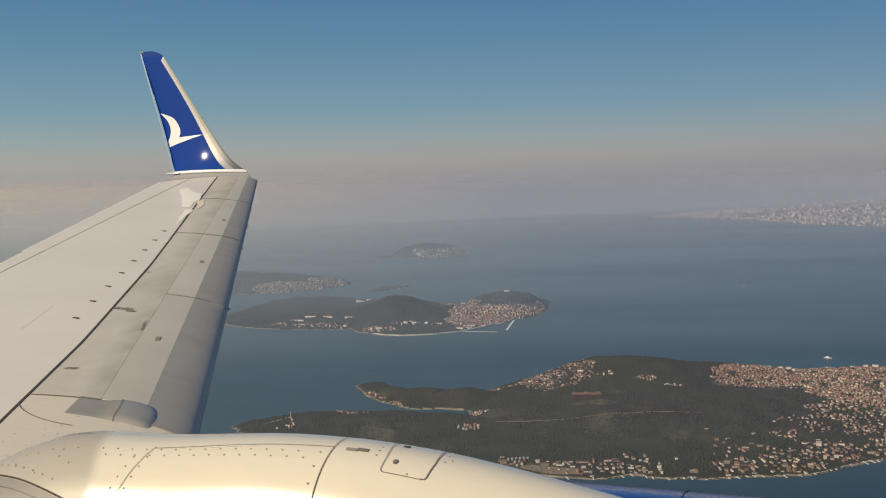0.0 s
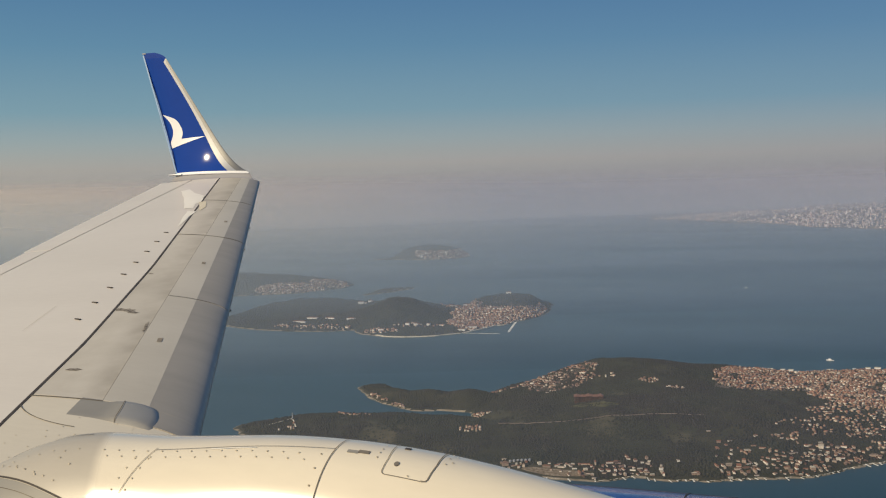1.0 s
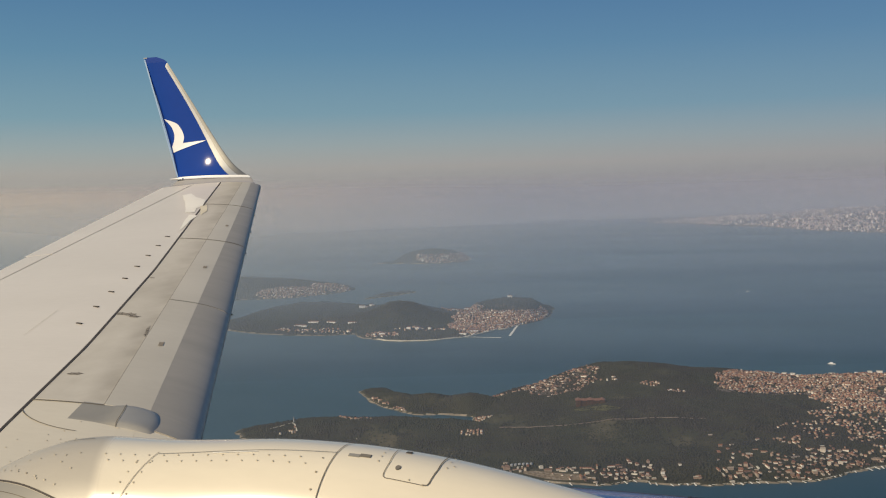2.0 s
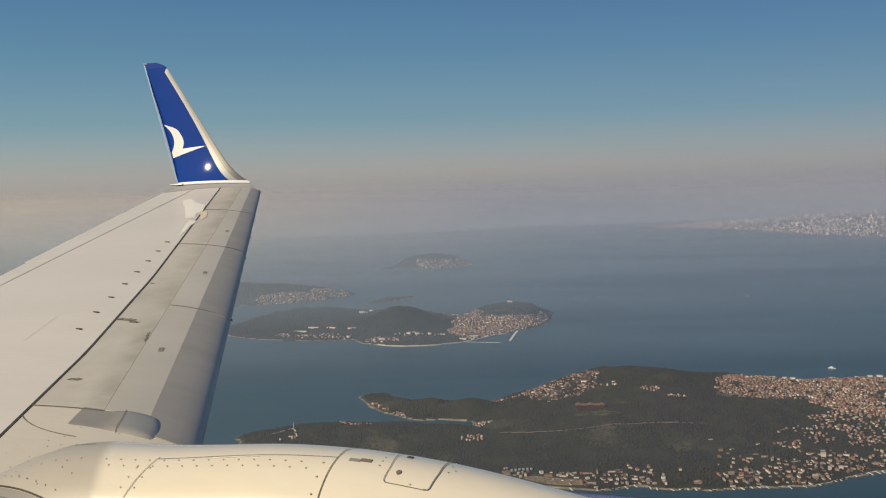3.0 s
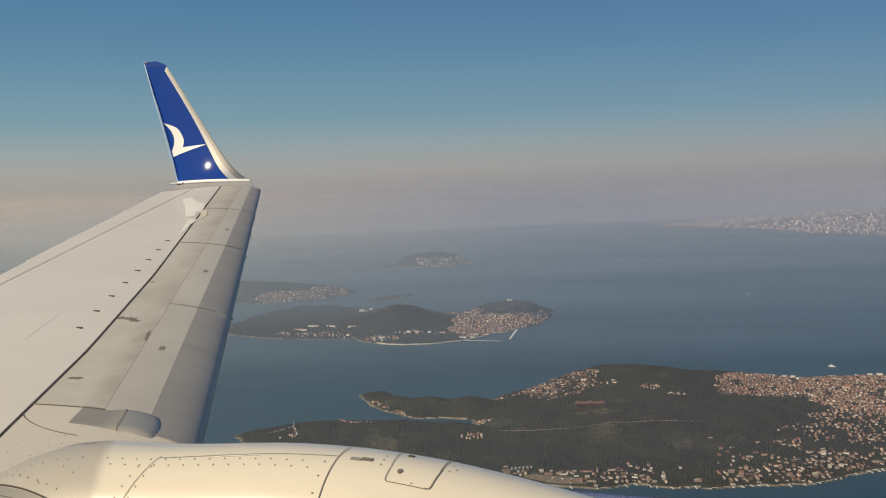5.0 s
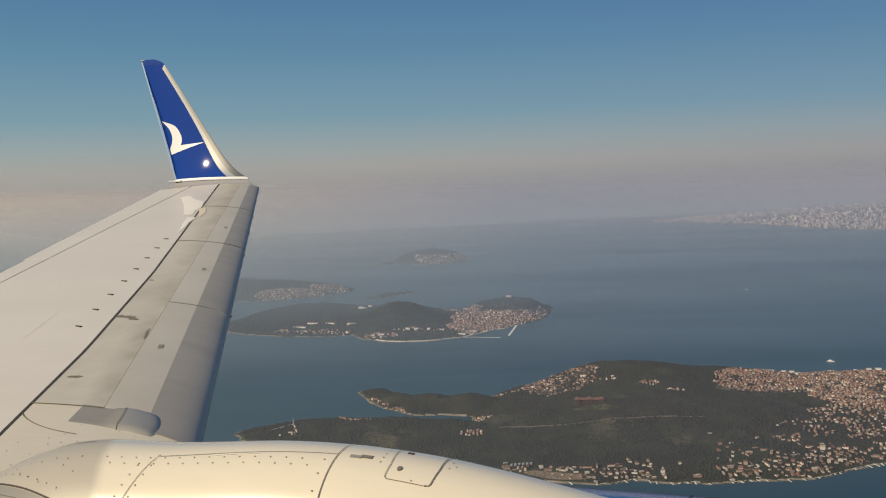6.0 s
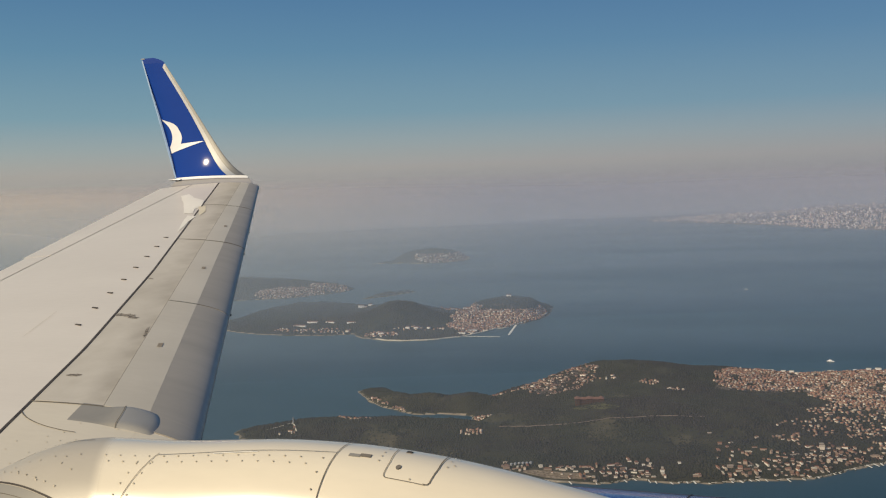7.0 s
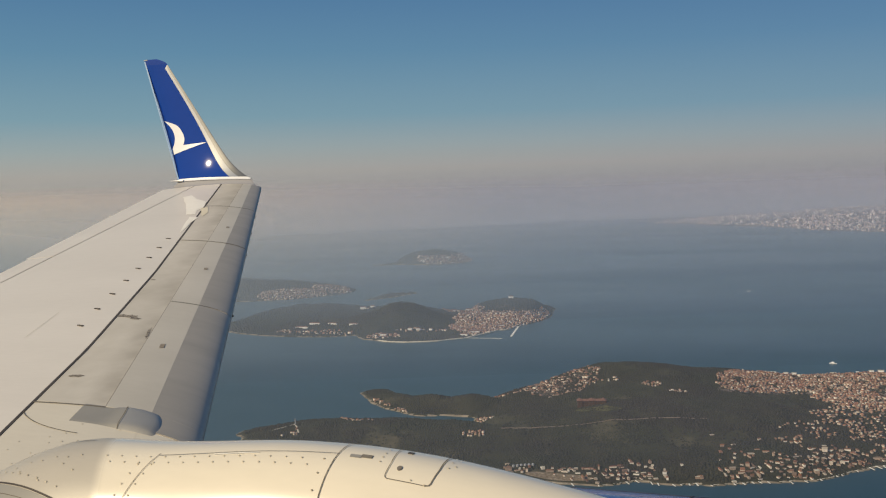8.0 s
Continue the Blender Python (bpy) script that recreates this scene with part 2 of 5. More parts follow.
m.color(m.ramp(m.noise(0.9, 4), [(0.3, (0.12, 0.060, 0.048)), (0.7, (0.21, 0.115, 0.09))])).surf(0.85)
OLD_ROOF = m.m
m = Mat("sea_foam")
m.color(m.ramp(m.noise(0.7, 4), [(0.3, (0.55, 0.58, 0.60)), (0.7, (0.8, 0.8, 0.8))])).surf(0.8)
FOAM = m.m

# haze painted onto flat sheets: a diffuse tint mixed with transparency
m = Mat("painted_haze")
m.t.nodes.remove(m.b)
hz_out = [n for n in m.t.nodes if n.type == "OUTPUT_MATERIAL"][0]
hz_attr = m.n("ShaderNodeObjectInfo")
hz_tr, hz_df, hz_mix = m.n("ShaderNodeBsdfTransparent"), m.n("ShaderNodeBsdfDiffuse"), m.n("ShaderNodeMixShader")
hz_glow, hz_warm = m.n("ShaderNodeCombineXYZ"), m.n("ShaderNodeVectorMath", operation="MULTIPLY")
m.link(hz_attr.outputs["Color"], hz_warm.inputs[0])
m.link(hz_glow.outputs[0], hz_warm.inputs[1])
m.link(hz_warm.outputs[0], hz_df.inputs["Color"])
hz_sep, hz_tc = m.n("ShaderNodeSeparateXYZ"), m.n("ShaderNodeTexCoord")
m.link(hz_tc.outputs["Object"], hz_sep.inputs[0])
# haze glow put into the tint: brighter, warmer towards the tail, red, green and blue
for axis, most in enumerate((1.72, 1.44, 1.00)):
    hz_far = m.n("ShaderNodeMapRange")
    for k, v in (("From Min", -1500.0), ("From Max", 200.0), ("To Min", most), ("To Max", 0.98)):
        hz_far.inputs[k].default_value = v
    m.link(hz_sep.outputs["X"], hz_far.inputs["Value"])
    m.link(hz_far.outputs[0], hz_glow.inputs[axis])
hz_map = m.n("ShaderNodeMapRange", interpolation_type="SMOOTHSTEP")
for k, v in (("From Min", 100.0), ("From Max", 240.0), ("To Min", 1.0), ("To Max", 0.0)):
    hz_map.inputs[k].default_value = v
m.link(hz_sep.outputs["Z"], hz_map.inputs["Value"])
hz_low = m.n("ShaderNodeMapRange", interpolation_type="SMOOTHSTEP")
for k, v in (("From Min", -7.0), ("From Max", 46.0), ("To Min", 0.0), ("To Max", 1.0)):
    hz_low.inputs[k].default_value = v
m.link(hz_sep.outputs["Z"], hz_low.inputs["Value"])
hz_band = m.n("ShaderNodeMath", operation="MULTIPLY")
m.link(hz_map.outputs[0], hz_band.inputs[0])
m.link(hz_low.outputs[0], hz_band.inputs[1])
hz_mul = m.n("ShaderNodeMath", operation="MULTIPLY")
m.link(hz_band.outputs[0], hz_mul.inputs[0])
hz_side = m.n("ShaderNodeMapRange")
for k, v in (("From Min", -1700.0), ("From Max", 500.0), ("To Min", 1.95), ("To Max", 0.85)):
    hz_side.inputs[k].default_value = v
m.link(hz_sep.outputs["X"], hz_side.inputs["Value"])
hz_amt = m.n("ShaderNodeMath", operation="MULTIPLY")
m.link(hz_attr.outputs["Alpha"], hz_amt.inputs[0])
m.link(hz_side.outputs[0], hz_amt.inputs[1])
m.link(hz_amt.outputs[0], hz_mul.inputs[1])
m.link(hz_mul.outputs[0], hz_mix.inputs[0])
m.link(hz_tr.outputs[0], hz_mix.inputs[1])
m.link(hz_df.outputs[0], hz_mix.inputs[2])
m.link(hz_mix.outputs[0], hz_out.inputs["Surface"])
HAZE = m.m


# ---- mesh helpers ----
def mesh_of(name, verts, faces, mats, smooth=False, index=None):
    me = bpy.data.meshes.new(name)
    me.from_pydata([tuple(v) for v in verts], [], faces)
    for mt in (mats if isinstance(mats, (list, tuple)) else [mats]):
        me.materials.append(mt)
    if smooth:
        me.polygons.foreach_set("use_smooth", [True] * len(me.polygons))
    if index is not None:
        me.polygons.foreach_set("material_index", index)
    me.update()
    return me


def part(name, me, parent, label=""):
    ob = new(name, me)
    ob.parent = parent
    return tagged(ob, label) if label else ob


def grid_faces(nu, nv, close_u=False):
    return [(i * nv + j, ((i + 1) % nu) * nv + j, ((i + 1) % nu) * nv + j + 1, i * nv + j + 1)
            for i in range(nu if close_u else nu - 1) for j in range(nv - 1)]


def box(x0, x1, y0, y1, z0, z1):
    v = [(x, y, z) for z in (z0, z1) for y in (y0, y1) for x in (x0, x1)]
    f = [(0, 2, 3, 1), (4, 5, 7, 6), (0, 1, 5, 4), (2, 6, 7, 3), (0, 4, 6, 2), (1, 3, 7, 5)]
    return v, f


def join(pieces):
    v, f = [], []
    for pv, pf in pieces:
        o = len(v)
        v += list(pv)
        f += [tuple(i + o for i in q) for q in pf]
    return v, f


# ---- the sea ----
def build_sea():
    v, f = [], []
    rings, seg = [0, 60, 150, 300, 500, 800, 1200, 1700, 2300, 3000, 3800, 4900], 96
    v.append((0, 0, 0))
    for r in rings[1:]:
        v += [(r * math.cos(a * math.tau / seg), r * math.sin(a * math.tau / seg), 0) for a in range(seg)]
    for a in range(seg):
        f.append((0, 1 + a, 1 + (a + 1) % seg))
    for k in range(len(rings) - 2):
        o, p = 1 + k * seg, 1 + (k + 1) * seg
        f += [(o + a, p + a, p + (a + 1) % seg, o + (a + 1) % seg) for a in range(seg)]
    return tagged(new("water", mesh_of("water", v, f, SEA)), "calm blue-grey sea under thin haze", "sea", kind="structure")


build_sea()


# ---- islands ----
def nz(x, y, s, o=0.0):
    return noise.fractal(Vector((x * s + o, y * s - o, o)), 1.0, 2.0, 4)


class Island:
    """lobes: (x, y, half length, half width, turn); hills: (x, y, sx, sy, turn, height)."""

    def __init__(self, lobes, hills, rough=0.10, scale=0.02, beach=2.5, seed=0.0):
        self.lobes, self.hills, self.rough, self.scale, self.beach, self.seed = lobes, hills, rough, scale, beach, seed

    def inside(self, x, y):
        best = -9.0
        for cx, cy, a, b, turn in self.lobes:
            c, s = math.cos(radians(turn)), math.sin(radians(turn))
            u, w = (x - cx) * c + (y - cy) * s, -(x - cx) * s + (y - cy) * c
            best = max(best, (1 - math.hypot(u / a, w / b)) * min(a, b))
        return best + self.rough * 100 * nz(x, y, self.scale, self.seed)

    def height(self, x, y):
        f = self.inside(x, y)
        if f <= 0:
            return max(-4.0, f * 0.35)
        z = 0.6 + self.beach * min(f / 12, 1.0)
        g = min(f / 30.0, 1.0)
        g = g * g * (3 - 2 * g)
        for cx, cy, sx, sy, turn, h in self.hills:
            c, s = math.cos(radians(turn)), math.sin(radians(turn))
            u, w = (x - cx) * c + (y - cy) * s, -(x - cx) * s + (y - cy) * c
            z += g * h * math.exp(-0.5 * ((u / sx) ** 2 + (w / sy) ** 2))
        return z + g * 1.6 * nz(x, y, 0.03, 3.1)

    def terrain(self, name, step, box4, label, strand=0.45, built=None):
        x0, x1, y0, y1 = box4
        nx, ny = int((x1 - x0) / step) + 1, int((y1 - y0) / step) + 1
        v = [(x0 + i * step, y0 + j * step, self.height(x0 + i * step, y0 + j * step)) for i in range(nx) for j in range(ny)]
        f = [q for q in grid_faces(nx, ny) if max(v[k][2] for k in q) > -1.5]
        f = [tuple(reversed(q)) for q in f]
        idx = [1 if sum(v[k][2] for k in q) / 4 < strand else 0 for q in f]
        if built:
            for n, q in enumerate(f):
                x, y = v[q[0]][0] + step / 2, v[q[0]][1] + step / 2
                if not idx[n] and built(x, y) and nz(x, y, 0.06, 14.0) > -0.25:
                    idx[n] = 2
        used = sorted({k for q in f for k in q})
        remap = {k: i for i, k in enumerate(used)}
        me = mesh_of(name, [v[k] for k in used], [tuple(remap[k] for k in q) for q in f], [SOIL, SHORE, BUILT], True, idx)
        return tagged(new(name, me), label, "island", kind="structure")


near = Island([(-78, 770, 165, 185, 0), (-270, 650, 130, 55, 0), (-150, 640, 95, 68, 0), (-312, 760, 62, 20, -39), (-248, 753, 52, 32, 0), (-284, 757, 44, 27, -20), (95, 805, 170, 150, 0)],
              [(-122, 838, 54, 52, 0, 19), (-165, 872, 34, 40, 0, 4), (-115, 700, 70, 50, 0, 9), (-250, 652, 70, 32, 0, 7.5), (-30, 715, 80, 55, 0, 8), (-262, 756, 48, 24, 0, 6.5),
               (-330, 776, 30, 16, -39, 3), (-292, 762, 24, 16, 0, 1.5), (70, 905, 80, 40, 0, 3)], 0.06, 0.022, beach=1.4)
second = Island([(-600, 1190, 150, 104, 0), (-445, 1180, 92, 117, 0), (-377, 1300, 62, 138, 0), (-395, 1150, 30, 40, 0)],
                [(-640, 1235, 75, 50, 0, 19), (-489, 1198, 34, 46, 0, 24.5), (-368, 1325, 48, 50, 0, 17.5), (-560, 1235, 40, 40, 0, 4), (-420, 1290, 40, 50, 0, 4.5)], 0.05, 0.016, beach=1.2, seed=5.0)
third = Island([(-955, 1555, 200, 137, 0), (-805, 1580, 65, 75, 0)], [(-1010, 1570, 100, 70, 0, 20), (-850, 1580, 65, 55, 0, 8.5)], 0.06, 0.012, seed=9.0)
islet = Island([(-641, 1520, 58, 14, 70)], [(-641, 1525, 25, 12, 70, 5)], 0.03, 0.03, seed=2.0)
far = Island([(-830, 2245, 95, 98, 0), (-900, 2165, 55, 12, 20)], [(-855, 2250, 50, 50, 0, 20), (-790, 2250, 40, 45, 0, 12)], 0.05, 0.014, seed=13.0)


def near_built(x, y):
    low = 798 + 0.65 * (x + 58) if x < 6 else max(775, 839 - 1.9 * (x - 6))
    return (x > -60 and y > low) or math.hypot((x + 190) / 26, (y - 822) / 52) < 1


near.terrain("island", 3.0, (-420, 290, 545, 990), "wooded island with a hillside town and piers", built=near_built)
second.terrain("island", 6.0, (-790, -270, 1030, 1460), "hilly wooded island with a harbour town, hazy", built=lambda x, y: math.hypot((x + 368) / 50, (y - 1218) / 80) < 1)
third.terrain("island", 9.0, (-1190, -690, 1390, 1720), "hazy wooded island with a pale town")
islet.terrain("islet", 5.0, (-700, -580, 1440, 1600), "low dark islet in the sea")
far.terrain("island", 10.0, (-980, -700, 2110, 2370), "distant hazy island with a pale town")


class Coast:
    def inside(self, x, y):
        edge = 3540 - 1.18 * x + 60 * nz(x, y, 0.004, 7.0)
        return min(y - edge, (x + 640) * 0.6 + 30 * nz(x, y, 0.01, 4.0))

    def height(self, x, y):
        f = self.inside(x, y)
        return max(-3.0, f * 0.1) if f <= 0 else 1.0 + 0.068 * f + 5 * nz(x, y, 0.003, 2.0) * min(f / 200, 1)


coast = Coast()


def build_coast():
    step, x0, x1, y0, y1 = 28.0, -760, 1700, 1900, 4600
    nx, ny = int((x1 - x0) / step) + 1, int((y1 - y0) / step) + 1
    v = [(x0 + i * step, y0 + j * step, coast.height(x0 + i * step, y0 + j * step)) for i in range(nx) for j in range(ny)]
    f = [tuple(reversed(q)) for q in grid_faces(nx, ny) if max(v[k][2] for k in q) > -1.0]
    tagged(new("far_coast", mesh_of("far_coast", v, f, BUILT, True)), "distant low coast under a pale city", "coast", kind="structure")


build_coast()

# ---- tinted sheets that stand in for haze over the water ----
VIEW = Matrix.Rotation(radians(19.5), 4, "Z")
# distance, density and painted haze tint of each veil: bluish near, redder far off
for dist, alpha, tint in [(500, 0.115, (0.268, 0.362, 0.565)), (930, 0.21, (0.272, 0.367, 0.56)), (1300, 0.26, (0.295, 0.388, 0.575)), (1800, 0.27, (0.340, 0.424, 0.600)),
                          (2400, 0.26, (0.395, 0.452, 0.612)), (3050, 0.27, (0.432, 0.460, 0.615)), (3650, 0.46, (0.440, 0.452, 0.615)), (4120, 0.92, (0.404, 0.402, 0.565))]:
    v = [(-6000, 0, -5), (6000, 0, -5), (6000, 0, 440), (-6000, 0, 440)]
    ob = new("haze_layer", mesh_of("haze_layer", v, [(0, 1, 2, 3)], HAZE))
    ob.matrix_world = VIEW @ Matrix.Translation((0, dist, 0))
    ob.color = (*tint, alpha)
    tagged(ob, "flat see-through sheet tinted as pale haze over the sea", "haze", kind="structure")

# ---- the aircraft: wing, winglet, engine (metres from the window) ----
airliner = tagged(new("airliner"), "grey airliner wing with a blue winglet and a white engine pylon", "aircraft")
airliner.location = (0, 0, EYE)


def chord(y):
    return 1.93 + 0.235 * (16 - y)


def lead(y):
    return Vector((-8.778 - 0.523 * (y - 15.2), y, 0.037 + 0.176 * (y - 15.2)))


def thick(c, t=0.09):
    c = max(c, 0.0)
    return 5 * t * (0.2969 * math.sqrt(c) - 0.126 * c - 0.3516 * c * c + 0.2843 * c ** 3 - 0.1036 * c ** 4)


def upper(y, d, up=0.0):
    c = chord(y)
    return lead(y) + Vector((-d, 0, 0.02 * d + thick(d / c) * c + up))


def lower(y, d, down=0.0):
    c = chord(y)
    return lead(y) + Vector((-d, 0, 0.02 * d - 0.75 * thick(d / c) * c - down))


def hinge(y):
    return min(1.43 + 0.277 * (15.26 - y), chord(y) - 0.25)


def patch(f0, f1, y0, y1, nd=8, ny=24, up=0.0, under=False, floor=None, ys=None):
    """Skin between two chordwise lines f0(y), f1(y); with under the lower side too, else a rim of depth floor."""
    ys = [y0 + (y1 - y0) * i / (ny - 1) for i in range(ny)]
    rows = []
    for y in ys:
        a, b = f0(y), f1(y)
        ds = [a + (b - a) * (k / (nd - 1)) ** (2 if a == 0 else 1) for k in range(nd)]
        row = [upper(y, d, up) for d in ds]
        if under:
            row += [lower(y, d) for d in reversed(ds)]
        else:
            row = [upper(y, ds[0], -floor)] + row + [upper(y, ds[-1], -floor)]
        rows.append(row)
    n = len(rows[0])
    v = [p for r in rows for p in r]
    f = [tuple(reversed(q)) for q in grid_faces(len(rows), n)]
    f += [tuple(range(n)), tuple(reversed(range((len(rows) - 1) * n, len(rows) * n)))]
    return v, f


def flat_smooth(me, angle=40):
    me.polygons.foreach_set("use_smooth", [True] * len(me.polygons))
    me.set_sharp_from_angle(angle=radians(angle))
    return me


TIP = 15.45
SLAT, NOSE = (lambda y: 0.178 * chord(y)), (lambda y: 0.093 * chord(y))


def SPAR(y):
    return float(np.interp(y, (0.0, 5.08, 6.7, 9.2, 15.48), (2.1, 1.463, 1.247, 1.055, 0.817)))



def build_wing():
    v, f = patch(lambda y: SPAR(y) + 0.012, hinge, 0.3, TIP, 14, 40, 0, True)
    wing = part("wing", flat_smooth(mesh_of("wing", v, f, WING_GREY)), airliner, "warm grey painted wing skin with faint streaks")
    v, f = patch(lambda y: SLAT(y) + 0.006, lambda y: SPAR(y) - 0.018, 5.6, TIP, 8, 40, 0.0, True)
    part("fixed_leading_edge", flat_smooth(mesh_of("fixed_leading_edge", v, f, LEAD_GREY)), wing, "smudged grey fixed leading edge")
    v, f = patch(lambda y: SPAR(y) - 0.016, lambda y: SPAR(y) + 0.010, 0.3, 14.9, 3, 40, 0.003, False, 0.08)
    part("seal_strip", mesh_of("seal_strip", v, f, RUBBER), wing, "dark rubber seal")
    v, f = patch(lambda y: SLAT(y) - 0.002, lambda y: SLAT(y) + 0.008, 5.6, TIP, 3, 40, 0.001, False, 0.05)
    part("slat_gap", mesh_of("slat_gap", v, f, GRIME), wing, "grimy gap behind the slats")
    v, f = patch(lambda y: 0.46, lambda y: SPAR(y) - 0.018, 0.3, 5.594, 12, 24, 0.0, True)
    part("inboard_leading_edge", flat_smooth(mesh_of("inboard_leading_edge", v, f, WHITE), 60), wing, "riveted pale leading edge panel")
    v, f = patch(lambda y: 0.0, lambda y: 0.459, 0.3, 5.36, 12, 24, 0.0, True)
    part("inboard_leading_edge", flat_smooth(mesh_of("inboard_leading_edge", v, f, WHITE), 60), wing, "riveted pale leading edge panel")
    v, f = patch(lambda y: 0.0, lambda y: 0.44, 5.366, 5.605, 12, 6, 0.0055, True)
    part("slat_tip", flat_smooth(mesh_of("slat_tip", v, f, METAL), 60), wing, "bare metal slat tip")
    for a, b in ((5.6, 8.15), (8.15, 10.8), (10.8, 13.2), (13.2, TIP)):
        v, f = patch(NOSE, SLAT, a + 0.006, b - 0.006, 6, 14, 0.006, False, 0.06)
        slat = part("slat", flat_smooth(mesh_of("slat", v, f, SLAT_GREY)), wing)
        v, f = patch(lambda y: 0.0, NOSE, a + 0.006, b - 0.006, 12, 14, 0.0055, True)
        part("slat_nose", flat_smooth(mesh_of("slat_nose", v, f, METAL), 60), slat, "bare metal slat nose")
    for name, a, b, cut in (("flap", 0.3, 10.28, 0.05), ("aileron", 10.3, TIP - 0.004, 0.0)):
        v, f = patch(lambda y: hinge(y) + 0.02, lambda y: chord(y) - cut, a, b, 6, 20, 0.0, True)
        part(name, flat_smooth(mesh_of(name, v, f, WING_GREY)), wing)
    v, f = patch(lambda y: hinge(y) - 0.01, lambda y: hinge(y) + 0.03, 0.3, TIP, 3, 30, -0.015, False, 0.03)
    part("hinge_gap", mesh_of("hinge_gap", v, f, RUBBER), wing)
    # row of vortex generators
    for k in range(8):
        y = 7.29 + 0.52 * k
        p = upper(y, 0.376 * chord(y))
        bv, bf = box(-0.042, 0.042, -0.009, 0.009, -0.005, 0.009)
        ob = part("vortex_generator", mesh_of("vortex_generator", bv, bf, RUBBER), wing)
        ob.location, ob.rotation_euler = p, (0, 0, radians(-20))
    for y in (13.0, 11.9, 10.7, 8.3):
        p = lead(y)
        bv, bf = box(-0.010, 0.010, -0.008, 0.008, -0.016, 0.0)
        ob = part("drain_stub", mesh_of("drain_stub", bv, bf, RUBBER), wing)
        ob.location = p
    return wing


wing = build_wing()


# winglet
def wl_cant(z):
    return 0.10 + 0.30 * math.exp(-(z - 0.25) / 0.55)


def wl_y(z):
    return 15.70 + 0.10 * (z - 0.25) + 0.165 * (1 - math.exp(-(z - 0.25) / 0.55))


def wl_te(z):
    return -11.078 - 0.3705 * (z - 0.95) + 0.04 * math.exp(-(z - 0.294) / 0.3)


def wl_le(z):
    return -10.334 - 0.728 * (z - 1.328) + 0.30 * math.exp(-(z - 0.278) / 0.2) - 0.16 * max(0.0, (z - 2.50) / 0.11) ** 2


def wl_point(z, c, side, out=0.0):
    a, b = wl_le(z), wl_te(z)
    L = a - b
    t = 0.032 * math.sin(math.pi * min(max(c, 0.0), 1.0) ** 1.1) ** 0.7 * L * min(1.0, max(0.02, (2.615 - z) / 0.03)) ** 0.5 + out
    n = Vector((0, -1, wl_cant(z))).normalized()
    return Vector((a - c * L, wl_y(z), z)) + n * t * side


def wl_sheet(zs, cs, both=True, out=0.0):
    rows = []
    for z in zs:
        row = [wl_point(z, c, 1, out) for c in cs(z)]
        if both:
            row += [wl_point(z, c, -1) for c in reversed(cs(z))]
        rows.append(row)
    n = len(rows[0])
    v = [p for r in rows for p in r]
    f = grid_faces(len(rows), n)
    if both:
        f += [tuple(reversed(range(n))), tuple(range((len(rows) - 1) * n, len(rows) * n))]
    return v, f


def wl_edge(z):
    if z > 2.49:
        return 0.0
    return min(1.0, (2.495 - z) / 0.06) * (0.09 + 0.26 * math.exp(-(z - 0.35) / 0.65)) / (wl_le(z) - wl_te(z))


